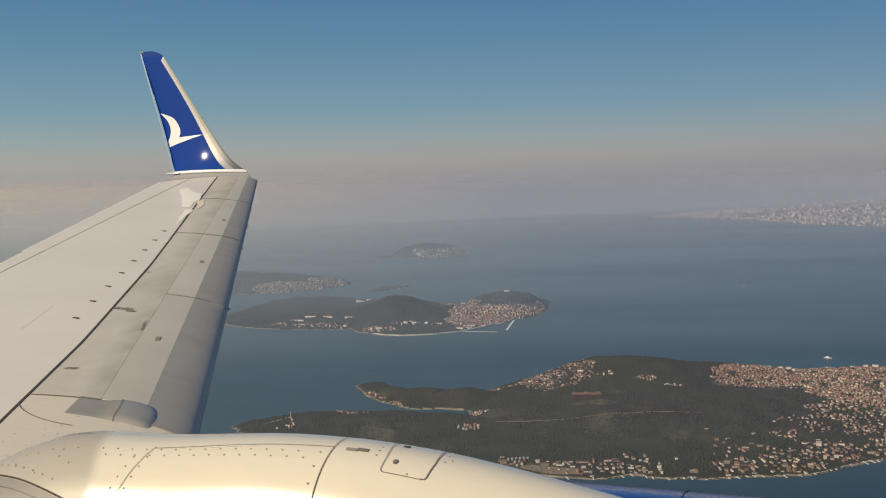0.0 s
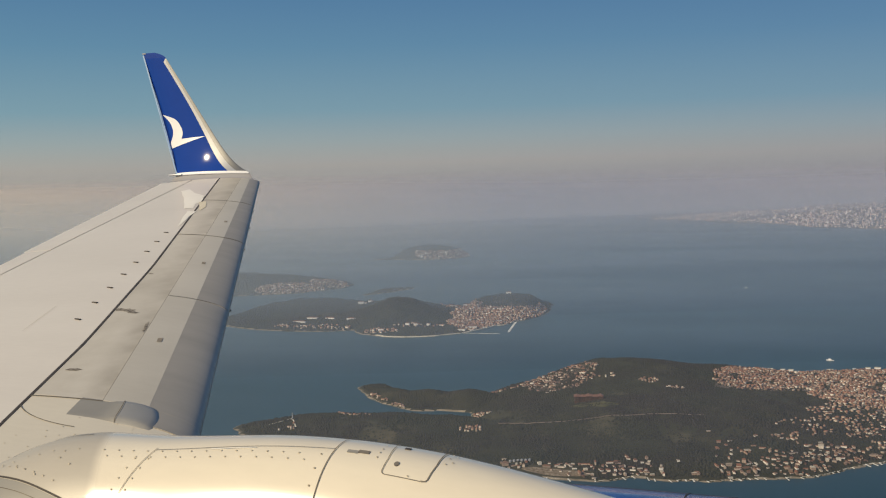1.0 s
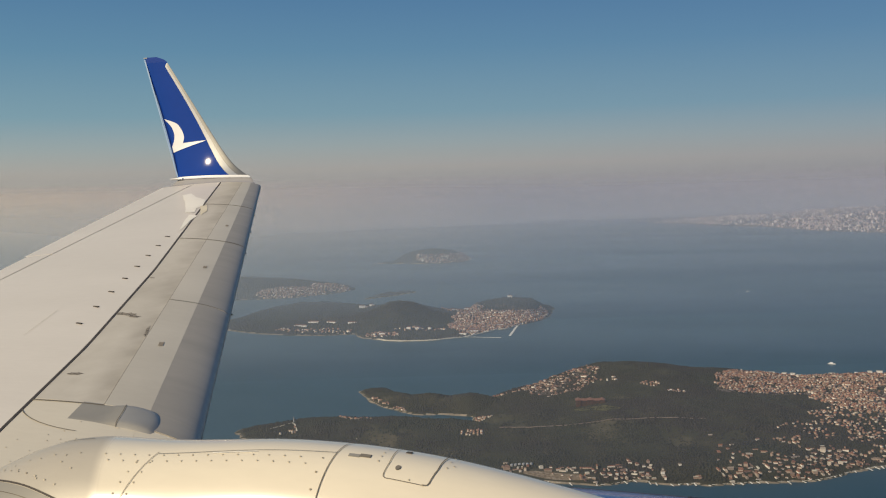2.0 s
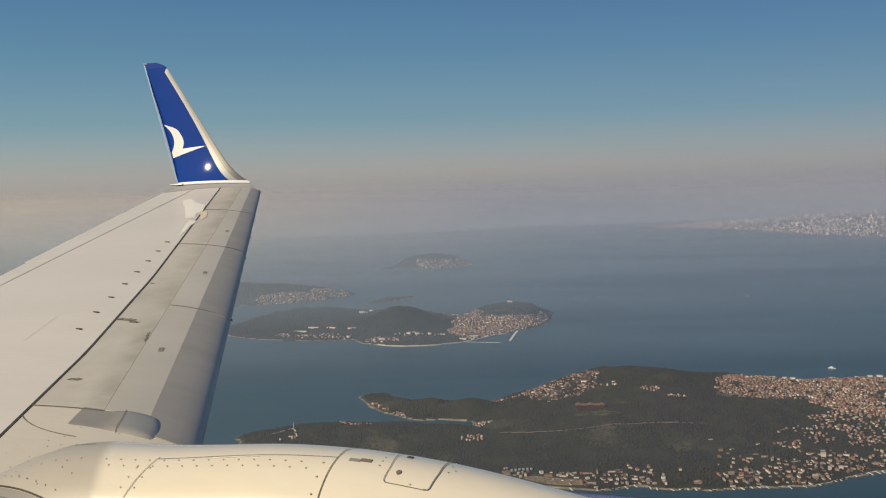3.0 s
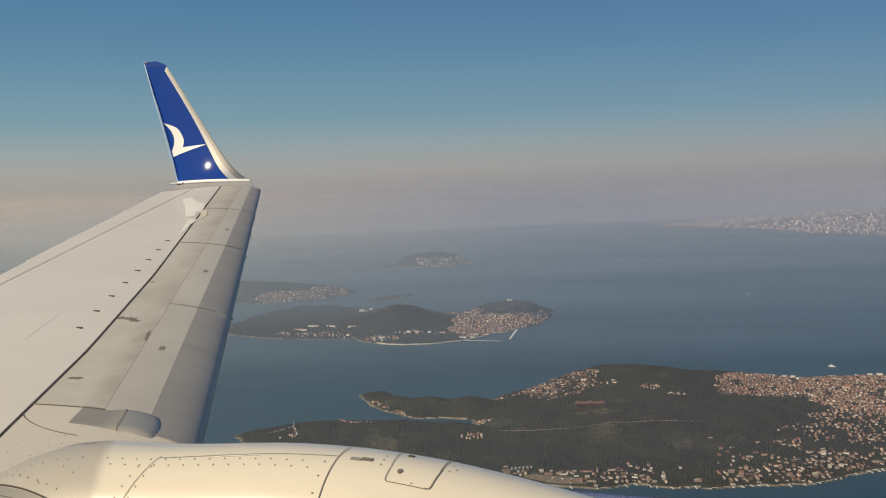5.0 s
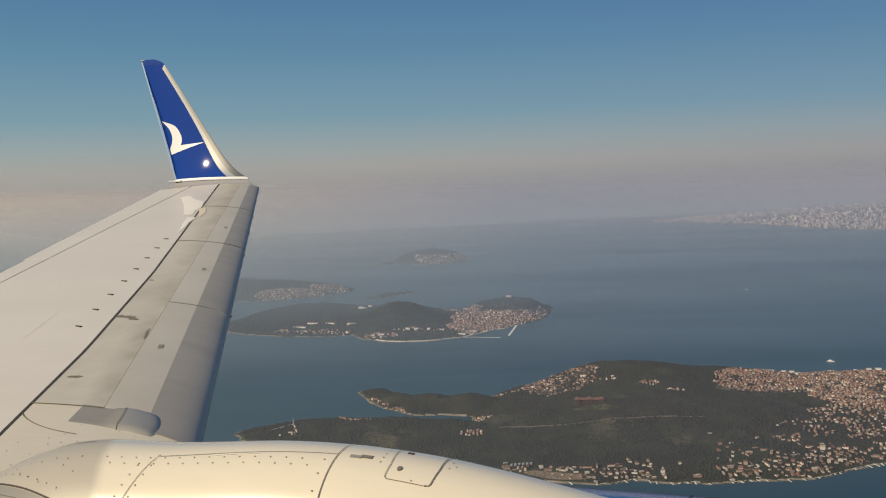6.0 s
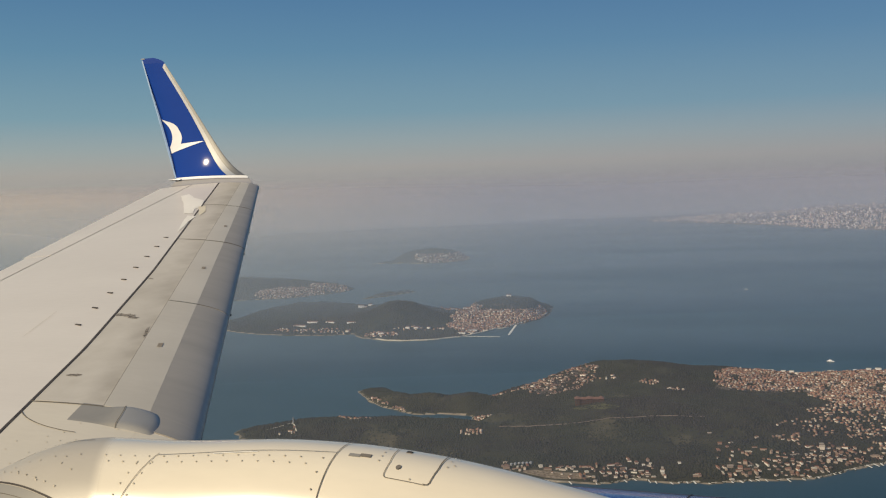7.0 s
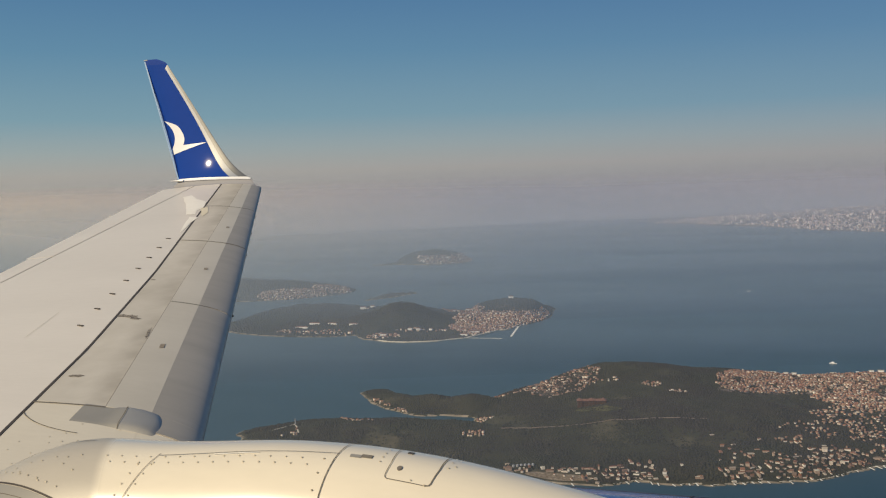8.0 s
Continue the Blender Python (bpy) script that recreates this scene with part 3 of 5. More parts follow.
def build_winglet():
    zs = [0.27 + 0.02 * k for k in range(12)] + [0.5 + 1.98 * k / 30 for k in range(1, 31)]
    cap = [2.491 + 0.012 * k for k in range(11)]
    v, f = wl_sheet(zs + cap, lambda z: [wl_edge(z) + (1 - wl_edge(z)) * (k / 13) ** (1.0 if wl_edge(z) else 1.6) for k in range(14)])
    me = flat_smooth(mesh_of("winglet", v, f, BLUE))
    me.materials.append(BLUE_DULL)
    for q in me.polygons:
        if q.center.z > 2.50:
            q.material_index = 1
    wl = part("winglet", me, airliner, "glossy blue upswept winglet")
    v, f = wl_sheet(zs, lambda z: [(wl_edge(z) - 0.003) * (0.52 + 0.48 * k / 7) for k in range(8)])
    part("leading_edge_band", flat_smooth(mesh_of("leading_edge_band", v, f, BAND), 60), wl, "off-white leading edge band")
    v, f = wl_sheet(zs, lambda z: [(wl_edge(z) - 0.003) * 0.515 * (k / 7) ** 2 for k in range(8)])
    part("leading_edge", flat_smooth(mesh_of("leading_edge", v, f, EDGE_METAL), 60), wl, "dull grey metal leading edge")

    # plain crescent and wedge emblem, laid on the inboard face
    def on_face(x, z):
        return wl_point(z, min((wl_le(z) - x) / (wl_le(z) - wl_te(z)), 0.99), 1, 0.004)

    def smooth_line(pts, n):
        q = [pts[0]] + list(pts) + [pts[-1]]
        out = []
        for i in range(1, len(q) - 2):
            for k in range(n):
                t = k / n
                out.append(tuple(0.5 * (2 * b + (c - a) * t + (2 * a - 5 * b + 4 * c - d) * t * t + (3 * b - a - 3 * c + d) * t ** 3) for a, b, c, d in zip(*q[i - 1:i + 3])))
        return out + [pts[-1]]

    outer = smooth_line([(-11.21, 1.415), (-10.93, 1.319), (-10.80, 1.185), (-10.742, 1.055), (-10.759, 0.939)], 5)
    inner = smooth_line([(-11.21, 1.410), (-11.052, 1.272), (-10.97, 1.129), (-10.962, 1.001), (-11.014, 0.862)], 5)
    n = len(outer) - 1
    verts = [on_face(*q) for q in outer + inner]
    faces = [(k, k + 1, n + 2 + k, n + 1 + k) for k in range(n)]
    o = len(verts)
    for k in range(13):
        t = k / 12
        verts += [on_face(-10.759 + 0.50 * t, 0.939 + 0.034 * t), on_face(-10.968 + 0.709 * t, 0.768 + 0.205 * t)]
    faces += [(o + 2 * k, o + 2 * k + 1, o + 2 * k + 3, o + 2 * k + 2) for k in range(12)] + [(n, 2 * n + 1, o + 1)]
    part("emblem", mesh_of("emblem", verts, faces, EMBLEM), wl, "plain cream crescent emblem")
    # lamp at the upper trailing corner
    c = Vector((wl_te(2.60), wl_y(2.60), 2.60))
    bv, bf = box(-0.02, 0.06, -0.012, 0.012, -0.008, 0.014)
    part("tip_lamp", mesh_of("tip_lamp", [Vector(q) + c for q in bv], bf, PALE), wl, "small white tip lamp")
    # fairing from the wing tip up to the winglet
    cs = [(k / 19) ** 1.5 for k in range(20)]
    zr, steps = 0.272, 9
    rows = []
    for s in [k / (steps - 1) for k in range(steps)]:
        row = []
        for side in (1, -1):
            for c in (cs if side == 1 else reversed(cs)):
                p = upper(TIP, c * chord(TIP)) if side == 1 else lower(TIP, c * chord(TIP))
                r = p.lerp(wl_point(zr, c, side), s)
                r.z -= 0.05 * math.sin(math.pi * s)
                row.append(r)
        rows.append(row)
    n = len(rows[0])
    part("tip_fairing", flat_smooth(mesh_of("tip_fairing", [p for r in rows for p in r], [tuple(reversed(q)) for q in grid_faces(steps, n)], TIPGREY)), wl, "glossy pale grey tip fairing")
    # bright rim along the joint
    rim = [wl_point(0.275, c, 1, 0.006) for c in [k / 30 for k in range(31)]]
    rim2 = [wl_point(0.305, c, 1, 0.006) for c in [k / 30 for k in range(31)]]
    low = [q + Vector((0, -0.03, -0.02)) for q in rim]
    m2 = len(rim)
    part("joint_rim", mesh_of("joint_rim", rim2 + rim + low, [(k, k + 1, m2 + k + 1, m2 + k) for k in range(m2 - 1)] + [(m2 + k, m2 + k + 1, 2 * m2 + k + 1, 2 * m2 + k) for k in range(m2 - 1)], EMBLEM), wl, "white joint rim")
    # pale trailing edge strip and the small ledge behind it
    zs = [0.30 + 2.27 * k / 40 for k in range(41)]
    v = [Vector((wl_te(z) - dx, wl_y(z) + dy, z)) for z in zs for dx, dy in ((-0.004, -0.004), (0.024, -0.003), (0.024, 0.003), (-0.004, 0.004))]
    part("trailing_edge_strip", mesh_of("trailing_edge_strip", v, grid_faces(41, 4, True), EDGE_BLUE), wl, "pale trailing edge strip")
    a = wl_te(0.29)
    sec = [(-0.05, 0.0), (-0.045, 0.016), (0.045, 0.02), (0.05, 0.0), (0.0, -0.014)]
    v = [(a + 0.13 - 0.28 * k / 6, 15.68 + q * (1 - 0.5 * (k / 6) ** 3), 0.262 + r * (1 - 0.4 * (k / 6) ** 3) + 0.010) for k in range(7) for q, r in sec]
    part("tip_ledge", flat_smooth(mesh_of("tip_ledge", v, grid_faces(7, 5, True) + [(0, 1, 2, 3, 4), (34, 33, 32, 31, 30)], EMBLEM)), wl, "small white ledge at the trailing corner")


build_winglet()


# engine nacelle and the pylon fairing above it
def lerp_table(x, table):
    xs, vs = zip(*table)
    return float(np.interp(x, xs, vs))


def smooth_table(x, table, w=0.12):
    return sum(lerp_table(x + w * k, table) for k in (-2, -1, 0, 1, 2)) / 5


TOP = [(-4.2, -2.1), (-3.7, -1.50), (-3.3, -1.21), (-3.02, -1.078), (-2.75, -0.965), (-2.58, -0.936), (-2.45, -0.931), (-2.32, -0.931), (-2.2, -0.931), (-2.05, -0.918), (-1.85, -0.899),
       (-1.6, -0.891), (-1.27, -0.906), (-1.04, -0.936), (-0.76, -0.988), (-0.3, -1.085)]
WIDE = [(-4.2, 0.8), (-3.4, 0.62), (-2.8, 0.40), (-2.5, 0.31), (-2.3, 0.28), (-1.0, 0.26), (-0.3, 0.22)]
DEEP = [(-7.0, 0.35), (-4.0, 0.45), (-3.2, 0.38), (-2.8, 0.32), (-2.4, 0.32), (-1.0, 0.30), (-0.3, 0.23)]
PY = 3.1


def pylon(x, phi):
    w, d, top = smooth_table(x, WIDE, 0.09), smooth_table(x, DEEP, 0.09), smooth_table(x, TOP, lerp_table(x, [(-2.5, 0.05), (-2.1, 0.09)]))
    return Vector((x, PY + w * math.sin(phi), top - d * (1 - math.cos(phi))))


def build_engine():
    # blue cowl
    prof = [(0.55, 0.86), (0.62, 0.93), (0.55, 1.0), (0.3, 1.06), (-0.1, 1.095), (-0.7, 1.10), (-1.6, 1.10), (-2.1, 1.06)]
    seg = 64
    v = [(x, PY + r * math.sin(a * math.tau / seg), -2.14 + r * math.cos(a * math.tau / seg)) for a in range(seg) for x, r in prof]
    me = flat_smooth(mesh_of("nacelle", v, grid_faces(seg, len(prof), True), BLUE))
    nac = part("nacelle", me, airliner, "glossy blue engine cowl")
    ring = [(x, PY + r * math.sin(a * math.tau / seg), -2.14 + r * math.cos(a * math.tau / seg)) for a in range(seg) for x, r in ((-0.337, 1.092), (-0.338, 1.0992), (-0.342, 1.0992), (-0.343, 1.092))]
    part("cowl_joint", mesh_of("cowl_joint", ring, grid_faces(seg, 4, True), RUBBER), nac, "dark joint between the cowl panels")
    xs = [-0.3 - 3.8 * (k / 90) for k in range(91)]
    phis = [radians(-92 + 184 * k / 40) for k in range(41)]
    rows = []
    for x in xs:
        row = [pylon(x, p) for p in phis]
        row = [row[0] + Vector((0, -0.16, -0.45))] + row + [row[-1] + Vector((0, 0.16, -0.45))]
        rows.append(row)
    n = len(rows[0])
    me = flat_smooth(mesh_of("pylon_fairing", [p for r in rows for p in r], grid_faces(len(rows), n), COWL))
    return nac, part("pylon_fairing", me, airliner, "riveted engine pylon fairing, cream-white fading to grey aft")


nacelle, pylon_fairing = build_engine()


# ---- fine detail on the aircraft ----
def ribbon(points, normals, width, lift=0.003):
    """A thin flat strip along points on a surface."""
    v, n = [], len(points)
    for k, (p, nn) in enumerate(zip(points, normals)):
        t = (points[min(k + 1, n - 1)] - points[max(k - 1, 0)]).normalized()
        s = nn.cross(t).normalized() * width * 0.5
        v += [p + nn * lift - s, p + nn * lift + s]
    return v, [(2 * k, 2 * k + 1, 2 * k + 3, 2 * k + 2) for k in range(n - 1)]


def pylon_normal(x, phi):
    a, b = pylon(x + 0.01, phi) - pylon(x - 0.01, phi), pylon(x, phi + 0.02) - pylon(x, phi - 0.02)
    n = b.cross(a).normalized()
    return n if n.z > 0 or abs(phi) > 1.4 else -n


def on_pylon(path, width, name, mat, label=""):
    pts = [pylon(x, radians(p)) for x, p in path]
    nrm = [pylon_normal(x, radians(p)) for x, p in path]
    v, f = ribbon(pts, nrm, width)
    return part(name, mesh_of(name, v, f, mat), pylon_fairing, label)


def line(a, b, n):
    return [tuple(p + (q - p) * k / (n - 1) for p, q in zip(a, b)) for k in range(n)]


def rivets(spots, size, name="rivet_row", parent=None):
    pieces = []
    for p, nn in spots:
        u = nn.orthogonal().normalized()
        w = nn.cross(u)
        ring = [p + nn * 0.0025 + (u * math.cos(a) + w * math.sin(a)) * size for a in (k * math.tau / 7 for k in range(7))]
        pieces.append((ring + [p + nn * 0.004], [(k, (k + 1) % 7, 7) for k in range(7)]))
    v, f = join(pieces)
    ob = part(name, mesh_of(name, v, f, RIVET), parent or pylon_fairing)
    return tagged(ob, kind="stuff")


on_pylon(line((-1.478, 24), (-1.512, -85), 40), 0.0034, "panel_seam", SEAM)
on_pylon(line((-2.20, -19), (-2.28, -62), 30) + line((-2.28, -64), (-2.285, -85), 8), 0.0024, "panel_seam", SEAM)
on_pylon(line((-2.2, -21), (-1.49, -14.5), 30), 0.002, "panel_seam", SEAM)
# highlight on the seam edge, painted as a thin pale ribbon
on_pylon(line((-1.97, -20.6), (-1.79, -18.8), 10), 0.0035, "seam_sealant", PALE_CREAM, "pale painted glint along the seam")
# access door near the front
on_pylon(line((-1.305, 24), (-1.289, -18), 16) + line((-1.290, -21), (-1.292, -29.5), 5) + line((-1.290, -31.5), (-1.283, -32.7), 3) + line((-1.27, -32.8), (-1.15, -33.4), 10), 0.0026, "access_door_seam", SEAM)
on_pylon(line((-1.15, -33.4), (-1.135, -32.7), 3) + line((-1.130, -31), (-1.122, -20), 5) + line((-1.119, -16), (-1.120, 20), 14), 0.0040, "access_door_seam", SEAM)
for x, p, sx, sy, nm in ((-1.424, -15.4, 0.020, 0.0075, "vent_plate"), (-1.384, -14.2, 0.020, 0.008, "vent_slot"), (-1.252, 2, 0.010, 0.008, "latch"), (-1.252, -21.8, 0.009, 0.011, "lock")):
    c, nn = pylon(x, radians(p)), pylon_normal(x, radians(p))
    u = (pylon(x + 0.01, radians(p)) - c).normalized()
    w = nn.cross(u)
    k = 12 if nm == "lock" else 4
    if k == 4:
        ring = [c + nn * 0.003 + u * a * sx + w * b * sy for a, b in ((-1, -1), (1, -1), (1, 1), (-1, 1))]
    else:
        ring = [c + nn * 0.003 + u * sx * math.cos(q * math.tau / k) + w * sy * math.sin(q * math.tau / k) for q in range(k)]
    low = [q - nn * 0.006 for q in ring]
    part(nm, mesh_of(nm, ring + low, [tuple(range(k))] + [(q, q + k, (q + 1) % k + k, (q + 1) % k) for q in range(k)], {"latch": RUBBER, "vent_plate": FAIRING}.get(nm, GRIME)), pylon_fairing)
spots = []
for p in (-22.5, -28.5):
    spots += [(-2.42 + 0.062 * k + (0.03 if p < -25 else 0), p) for k in range(14)]
for off in (-0.028, 0.028):
    spots += [(-2.19 + off - 0.0016 * a, -a) for a in range(30, 80, 8)]
    spots += [(-1.5 - 0.03, -a) for a in range(22, 75, 13)]
spots += [(-1.33, -a) for a in (-2, 6, 12, 18)] + [(-1.095, -a) for a in (-8, 2, 12)] + [(-1.075, -a) for a in (-4, 8)] + [(-1.20, -31), (-1.15, -33)]
rivets([(pylon(x, radians(p)), pylon_normal(x, radians(p))) for x, p in spots], 0.0038)

def strake(x):
    """Where the lower strake panel's edge lies round the fairing, in degrees."""
    return -36 - 80 * (x + 2.8)


xs_low = [-3.05 + 0.025 * k for k in range(25)]
on_pylon([(x, strake(x)) for x in xs_low], 0.0075, "strake_joint", RUBBER)
on_pylon([(x, strake(x) - 7) for x in xs_low], 0.0025, "strake_joint", SEAM)
low = [[pylon(x, radians(max(strake(x) - 1 - (89 + strake(x)) * k / 10, -92))) + pylon_normal(x, radians(max(strake(x) - 1, -92))) * 0.0018 for k in range(11)] for x in xs_low]
part("strake_panel", flat_smooth(mesh_of("strake_panel", [p for r in low for p in r], grid_faces(len(low), 11), FAIRING)), pylon_fairing, "worn darker grey panel below the joint")
spots = [(-2.86 + 0.055 * k, -22 - 1.5 * (k % 2)) for k in range(7)] + [(-2.90 + 0.05 * k, strake(-2.90 + 0.05 * k) + 8) for k in range(8)] + [(-2.76 + 0.06 * k, -30 - 6 * (k % 3)) for k in range(5)]
rivets([(pylon(x, radians(p)), pylon_normal(x, radians(p))) for x, p in spots], 0.0038)


def wing_ribbon(path, width, name, mat, lift=0.004, label=""):
    pts = [upper(y, d) for y, d in path]
    nrm = []
    for y, d in path:
        n = (upper(y, d + 0.02) - upper(y, max(d - 0.02, 0.001))).cross(upper(y + 0.05, d) - upper(y - 0.05, d)).normalized()
        nrm.append(n if n.z > 0 else -n)
    v, f = ribbon(pts, nrm, width, lift)
    return part(name, mesh_of(name, v, f, mat), wing, label)


wing_ribbon([(10.83, SLAT(10.8) + (SPAR(10.8) - SLAT(10.8)) * k / 8) for k in range(9)], 0.02, "panel_seam", SEAM)
wing_ribbon([(13.25, SLAT(13.2) + (SPAR(13.2) - SLAT(13.2)) * k / 8) for k in range(9)], 0.02, "panel_seam", SEAM)
wing_ribbon([(5.60 - 0.03 * k / 8, SLAT(5.6) + (SPAR(5.6) - SLAT(5.6)) * k / 8) for k in range(9)], 0.014, "panel_seam", SEAM)
wing_ribbon([(5.50 - 0.34 * math.sin(0.5 * math.pi * k / 10), SPAR(5.4) + 0.02 - 0.55 * (1 - math.cos(0.5 * math.pi * k / 10))) for k in range(2, 11)], 0.007, "panel_seam", SEAM)



wing_ribbon([(6.95 + 0.75 * k / 8, 1.995 - 0.124 * k / 8) for k in range(9)], 0.005, "panel_seam", GREY_SEAM)


def wing_normal(y, d):
    n = (upper(y, d + 0.02) - upper(y, max(d - 0.02, 0.001))).cross(upper(y + 0.05, d) - upper(y - 0.05, d)).normalized()
    return n if n.z > 0 else -n


def along(y, x):
    return lead(y).x - x


# riveted seams on the inboard leading edge panel
on_pylon(line((-3.2, 4), (-2.56, 0), 30), 0.006, "panel_seam", SEAM)
spots = [(y, along(y, -4.33 + dx)) for y in [3.7 + 0.16 * k for k in range(11)] for dx in (-0.16, 0.14)]
spots += [(y, along(y, -3.9)) for y in [3.9 + 0.13 * k for k in range(8)]] + [(4.95 - 0.12 * k, along(4.95 - 0.12 * k, -4.7 + 0.02 * k)) for k in range(6)]
spots += [(5.02 + 0.04 * (k % 2), along(5.0, -3.75 - 0.11 * k)) for k in range(8)]
rivets([(upper(y, d), wing_normal(y, d)) for y, d in spots if d > 0.05], 0.0055, parent=wing)
for y, d in ((11.72, 0.35), (9.47, 0.43), (6.91, 0.548)):
    wing_ribbon([(y - 0.045, d), (y, d), (y + 0.045, d)], 0.04, "access_plate", STAIN, 0.010, "small worn access plate")


def smudge(y, d, ly, ld, seed):
    rng = random.Random(seed)
    n = 18
    ring = []
    for k in range(n):
        a = k * math.tau / n
        r = 0.55 + 0.6 * rng.random()
        yy, dd = y + ly * r * math.cos(a), d + ld * r * math.sin(a)
        ring.append(upper(yy, max(dd, 0.01), 0.002))
    me = mesh_of("oil_smudge", [upper(y, d, 0.0022)] + ring, [(0, 1 + k, 1 + (k + 1) % n) for k in range(n)], OIL)
    part("oil_smudge", me, wing, "brown oil smudge")


for yj, wj in ((8.15, 0.006), (10.8, 0.016), (13.2, 0.016)):
    wing_ribbon([(yj, 0.015 + (SLAT(yj) - 0.015) * (k / 12) ** 1.6) for k in range(13)], wj, "slat_joint", SEAM, 0.009)
for q in ((7.62, 1.06, 0.045, 0.14, 1), (7.60, 1.03, 0.03, 0.08, 2), (7.56, 0.96, 0.03, 0.08, 12), (7.20, 0.745, 0.15, 0.018, 3), (6.1, 1.18, 0.03, 0.08, 4), (8.9, 1.02, 0.02, 0.04, 6)):
    smudge(*q)


def wing_patch(name, ring, mat, label, lift):
    """A flat patch on the wing with a torn outline; ring of (span, chordwise) places."""
    cy, cd = sum(q[0] for q in ring) / len(ring), sum(q[1] for q in ring) / len(ring)
    fine = []
    rng = random.Random(len(ring))
    for (y0, d0), (y1, d1) in zip(ring, ring[1:] + ring[:1]):
        for k in range(4):
            fine.append((y0 + (y1 - y0) * k / 4 + rng.uniform(-0.02, 0.02), d0 + (d1 - d0) * k / 4 + rng.uniform(-0.006, 0.006)))
    n = len(fine)
    mid = [((y + cy) / 2, (d + cd) / 2) for y, d in fine]
    v = [upper(y, d, lift) for y, d in fine + mid] + [upper(cy, cd, lift)]
    f = [(k, (k + 1) % n, n + (k + 1) % n, n + k) for k in range(n)] + [(n + k, n + (k + 1) % n, 2 * n) for k in range(n)]
    part(name, mesh_of(name, v, f, mat), wing, label)


# sunlight thrown back by the winglet, painted as two pale flat patches
wing_patch("sealant_tape", [(14.23, 1.445), (14.34, 1.28), (13.96, 1.15), (13.64, 0.91), (13.04, 0.91), (12.91, 1.0), (12.59, 0.98), (12.57, 1.145), (13.35, 1.25)], PALE_CREAM, "pale patch painted as sun reflected off the winglet", 0.005)
wing_patch("sealant_tape", [(12.38, 1.05), (11.92, 1.06), (11.28, 1.052), (11.42, 1.02), (11.96, 0.97), (12.33, 0.888)], PALE_CREAM, "pale patch painted as sun reflected off the winglet", 0.005)
# flat tan patch that covers a stretch of the seal
wing_patch("sealant_patch", [(13.1, 0.957), (13.13, 0.83), (12.72, 0.772), (12.37, 0.845)], TAN_COAT, "tan patch over the seal", 0.0052)


def build_slat_end():
    nu, nv, rows = 25, 17, []
    for i in range(nu):
        u = -1 + 2 * i / (nu - 1)
        row = []
        for k in range(nv):
            v = -1 + 2 * k / (nv - 1)
            rise = max(0.0, 1 - abs(min(u, 0.0)) ** 4) ** 0.5 * max(0.0, 1 - abs(v) ** 6) ** 0.5
            bow = 0.05 * (1 - v * v) * (u < 0) * abs(u) + 0.03 * v * max(u, 0) + 0.04 * v * max(0.0, 0.4 - abs(u))
            row.append(upper(5.475 + 0.165 * v, max(0.01, 0.66 + 0.32 * u - bow), -0.006 + (0.009 + 0.030 / (1 + math.exp(9 * (u + 0.05)))) * rise))
        rows.append(row)
    me = flat_smooth(mesh_of("slat_end_fairing", [p for r in rows for p in r], grid_faces(nu, nv), FAIRING), 70)
    me.materials.append(NOSE_METAL)
    for q in me.polygons:
        if q.index // (nv - 1) < 10:
            q.material_index = 1
    lift = [p + Vector((0, 0, 0.003)) for p in rows[10]]
    v, f = ribbon(lift, [Vector((0.2, -0.3, 0.9)).normalized()] * nv, 0.005)
    part("panel_seam", mesh_of("panel_seam", v, f, SEAM), wing)
    part("slat_end_fairing", me, wing, "grey rounded slat end fairing")


build_slat_end()


# ---- woods, towns and boats ----
def scatter_mesh(name, tv, tf, mats, rows, face_mat=None):
    """rows: x, y, z, turn, sx, sy, sz for each copy of the little shape (tv, tf), all joined in one mesh."""
    rows, tv = np.array(rows, dtype=float), np.array(tv, dtype=float)
    n, k = len(rows), len(tv)
    c, s = np.cos(rows[:, 3])[:, None], np.sin(rows[:, 3])[:, None]
    x, y, z = tv[None, :, 0] * rows[:, 4:5], tv[None, :, 1] * rows[:, 5:6], tv[None, :, 2] * rows[:, 6:7]
    co = np.stack([x * c - y * s + rows[:, 0:1], x * s + y * c + rows[:, 1:2], z + rows[:, 2:3]], -1).reshape(-1, 3)
    sizes = np.array([len(q) for q in tf])
    flat = np.array([i for q in tf for i in q])
    loops = (flat[None, :] + (np.arange(n) * k)[:, None]).ravel()
    totals = np.tile(sizes, n)
    me = bpy.data.meshes.new(name)
    me.vertices.add(n * k)
    me.vertices.foreach_set("co", co.ravel())
    me.loops.add(len(loops))
    me.loops.foreach_set("vertex_index", loops)
    me.polygons.add(len(totals))
    me.polygons.foreach_set("loop_start", np.concatenate(([0], np.cumsum(totals)[:-1])))
    for mt in mats:
        me.materials.append(mt)
    if face_mat is not None:
        me.polygons.foreach_set("material_index", np.tile(np.array(face_mat), n))
    me.update(calc_edges=True)
    me.validate()
    return me


def crown_shape():
    rng = random.Random(5)
    v, f = [(0.1, -0.05, 1.0)], []
    for z, r in ((0.66, 0.72), (0.05, 0.95)):
        v += [(r * (0.8 + 0.4 * rng.random()) * math.cos(k * math.tau / 5 + z), r * (0.8 + 0.4 * rng.random()) * math.sin(k * math.tau / 5 + z), z + 0.16 * rng.random()) for k in range(5)]
    f += [(0, 1 + k, 1 + (k + 1) % 5) for k in range(5)]
    f += [(1 + k, 6 + k, 6 + (k + 1) % 5, 1 + (k + 1) % 5) for k in range(5)]
    return v, f


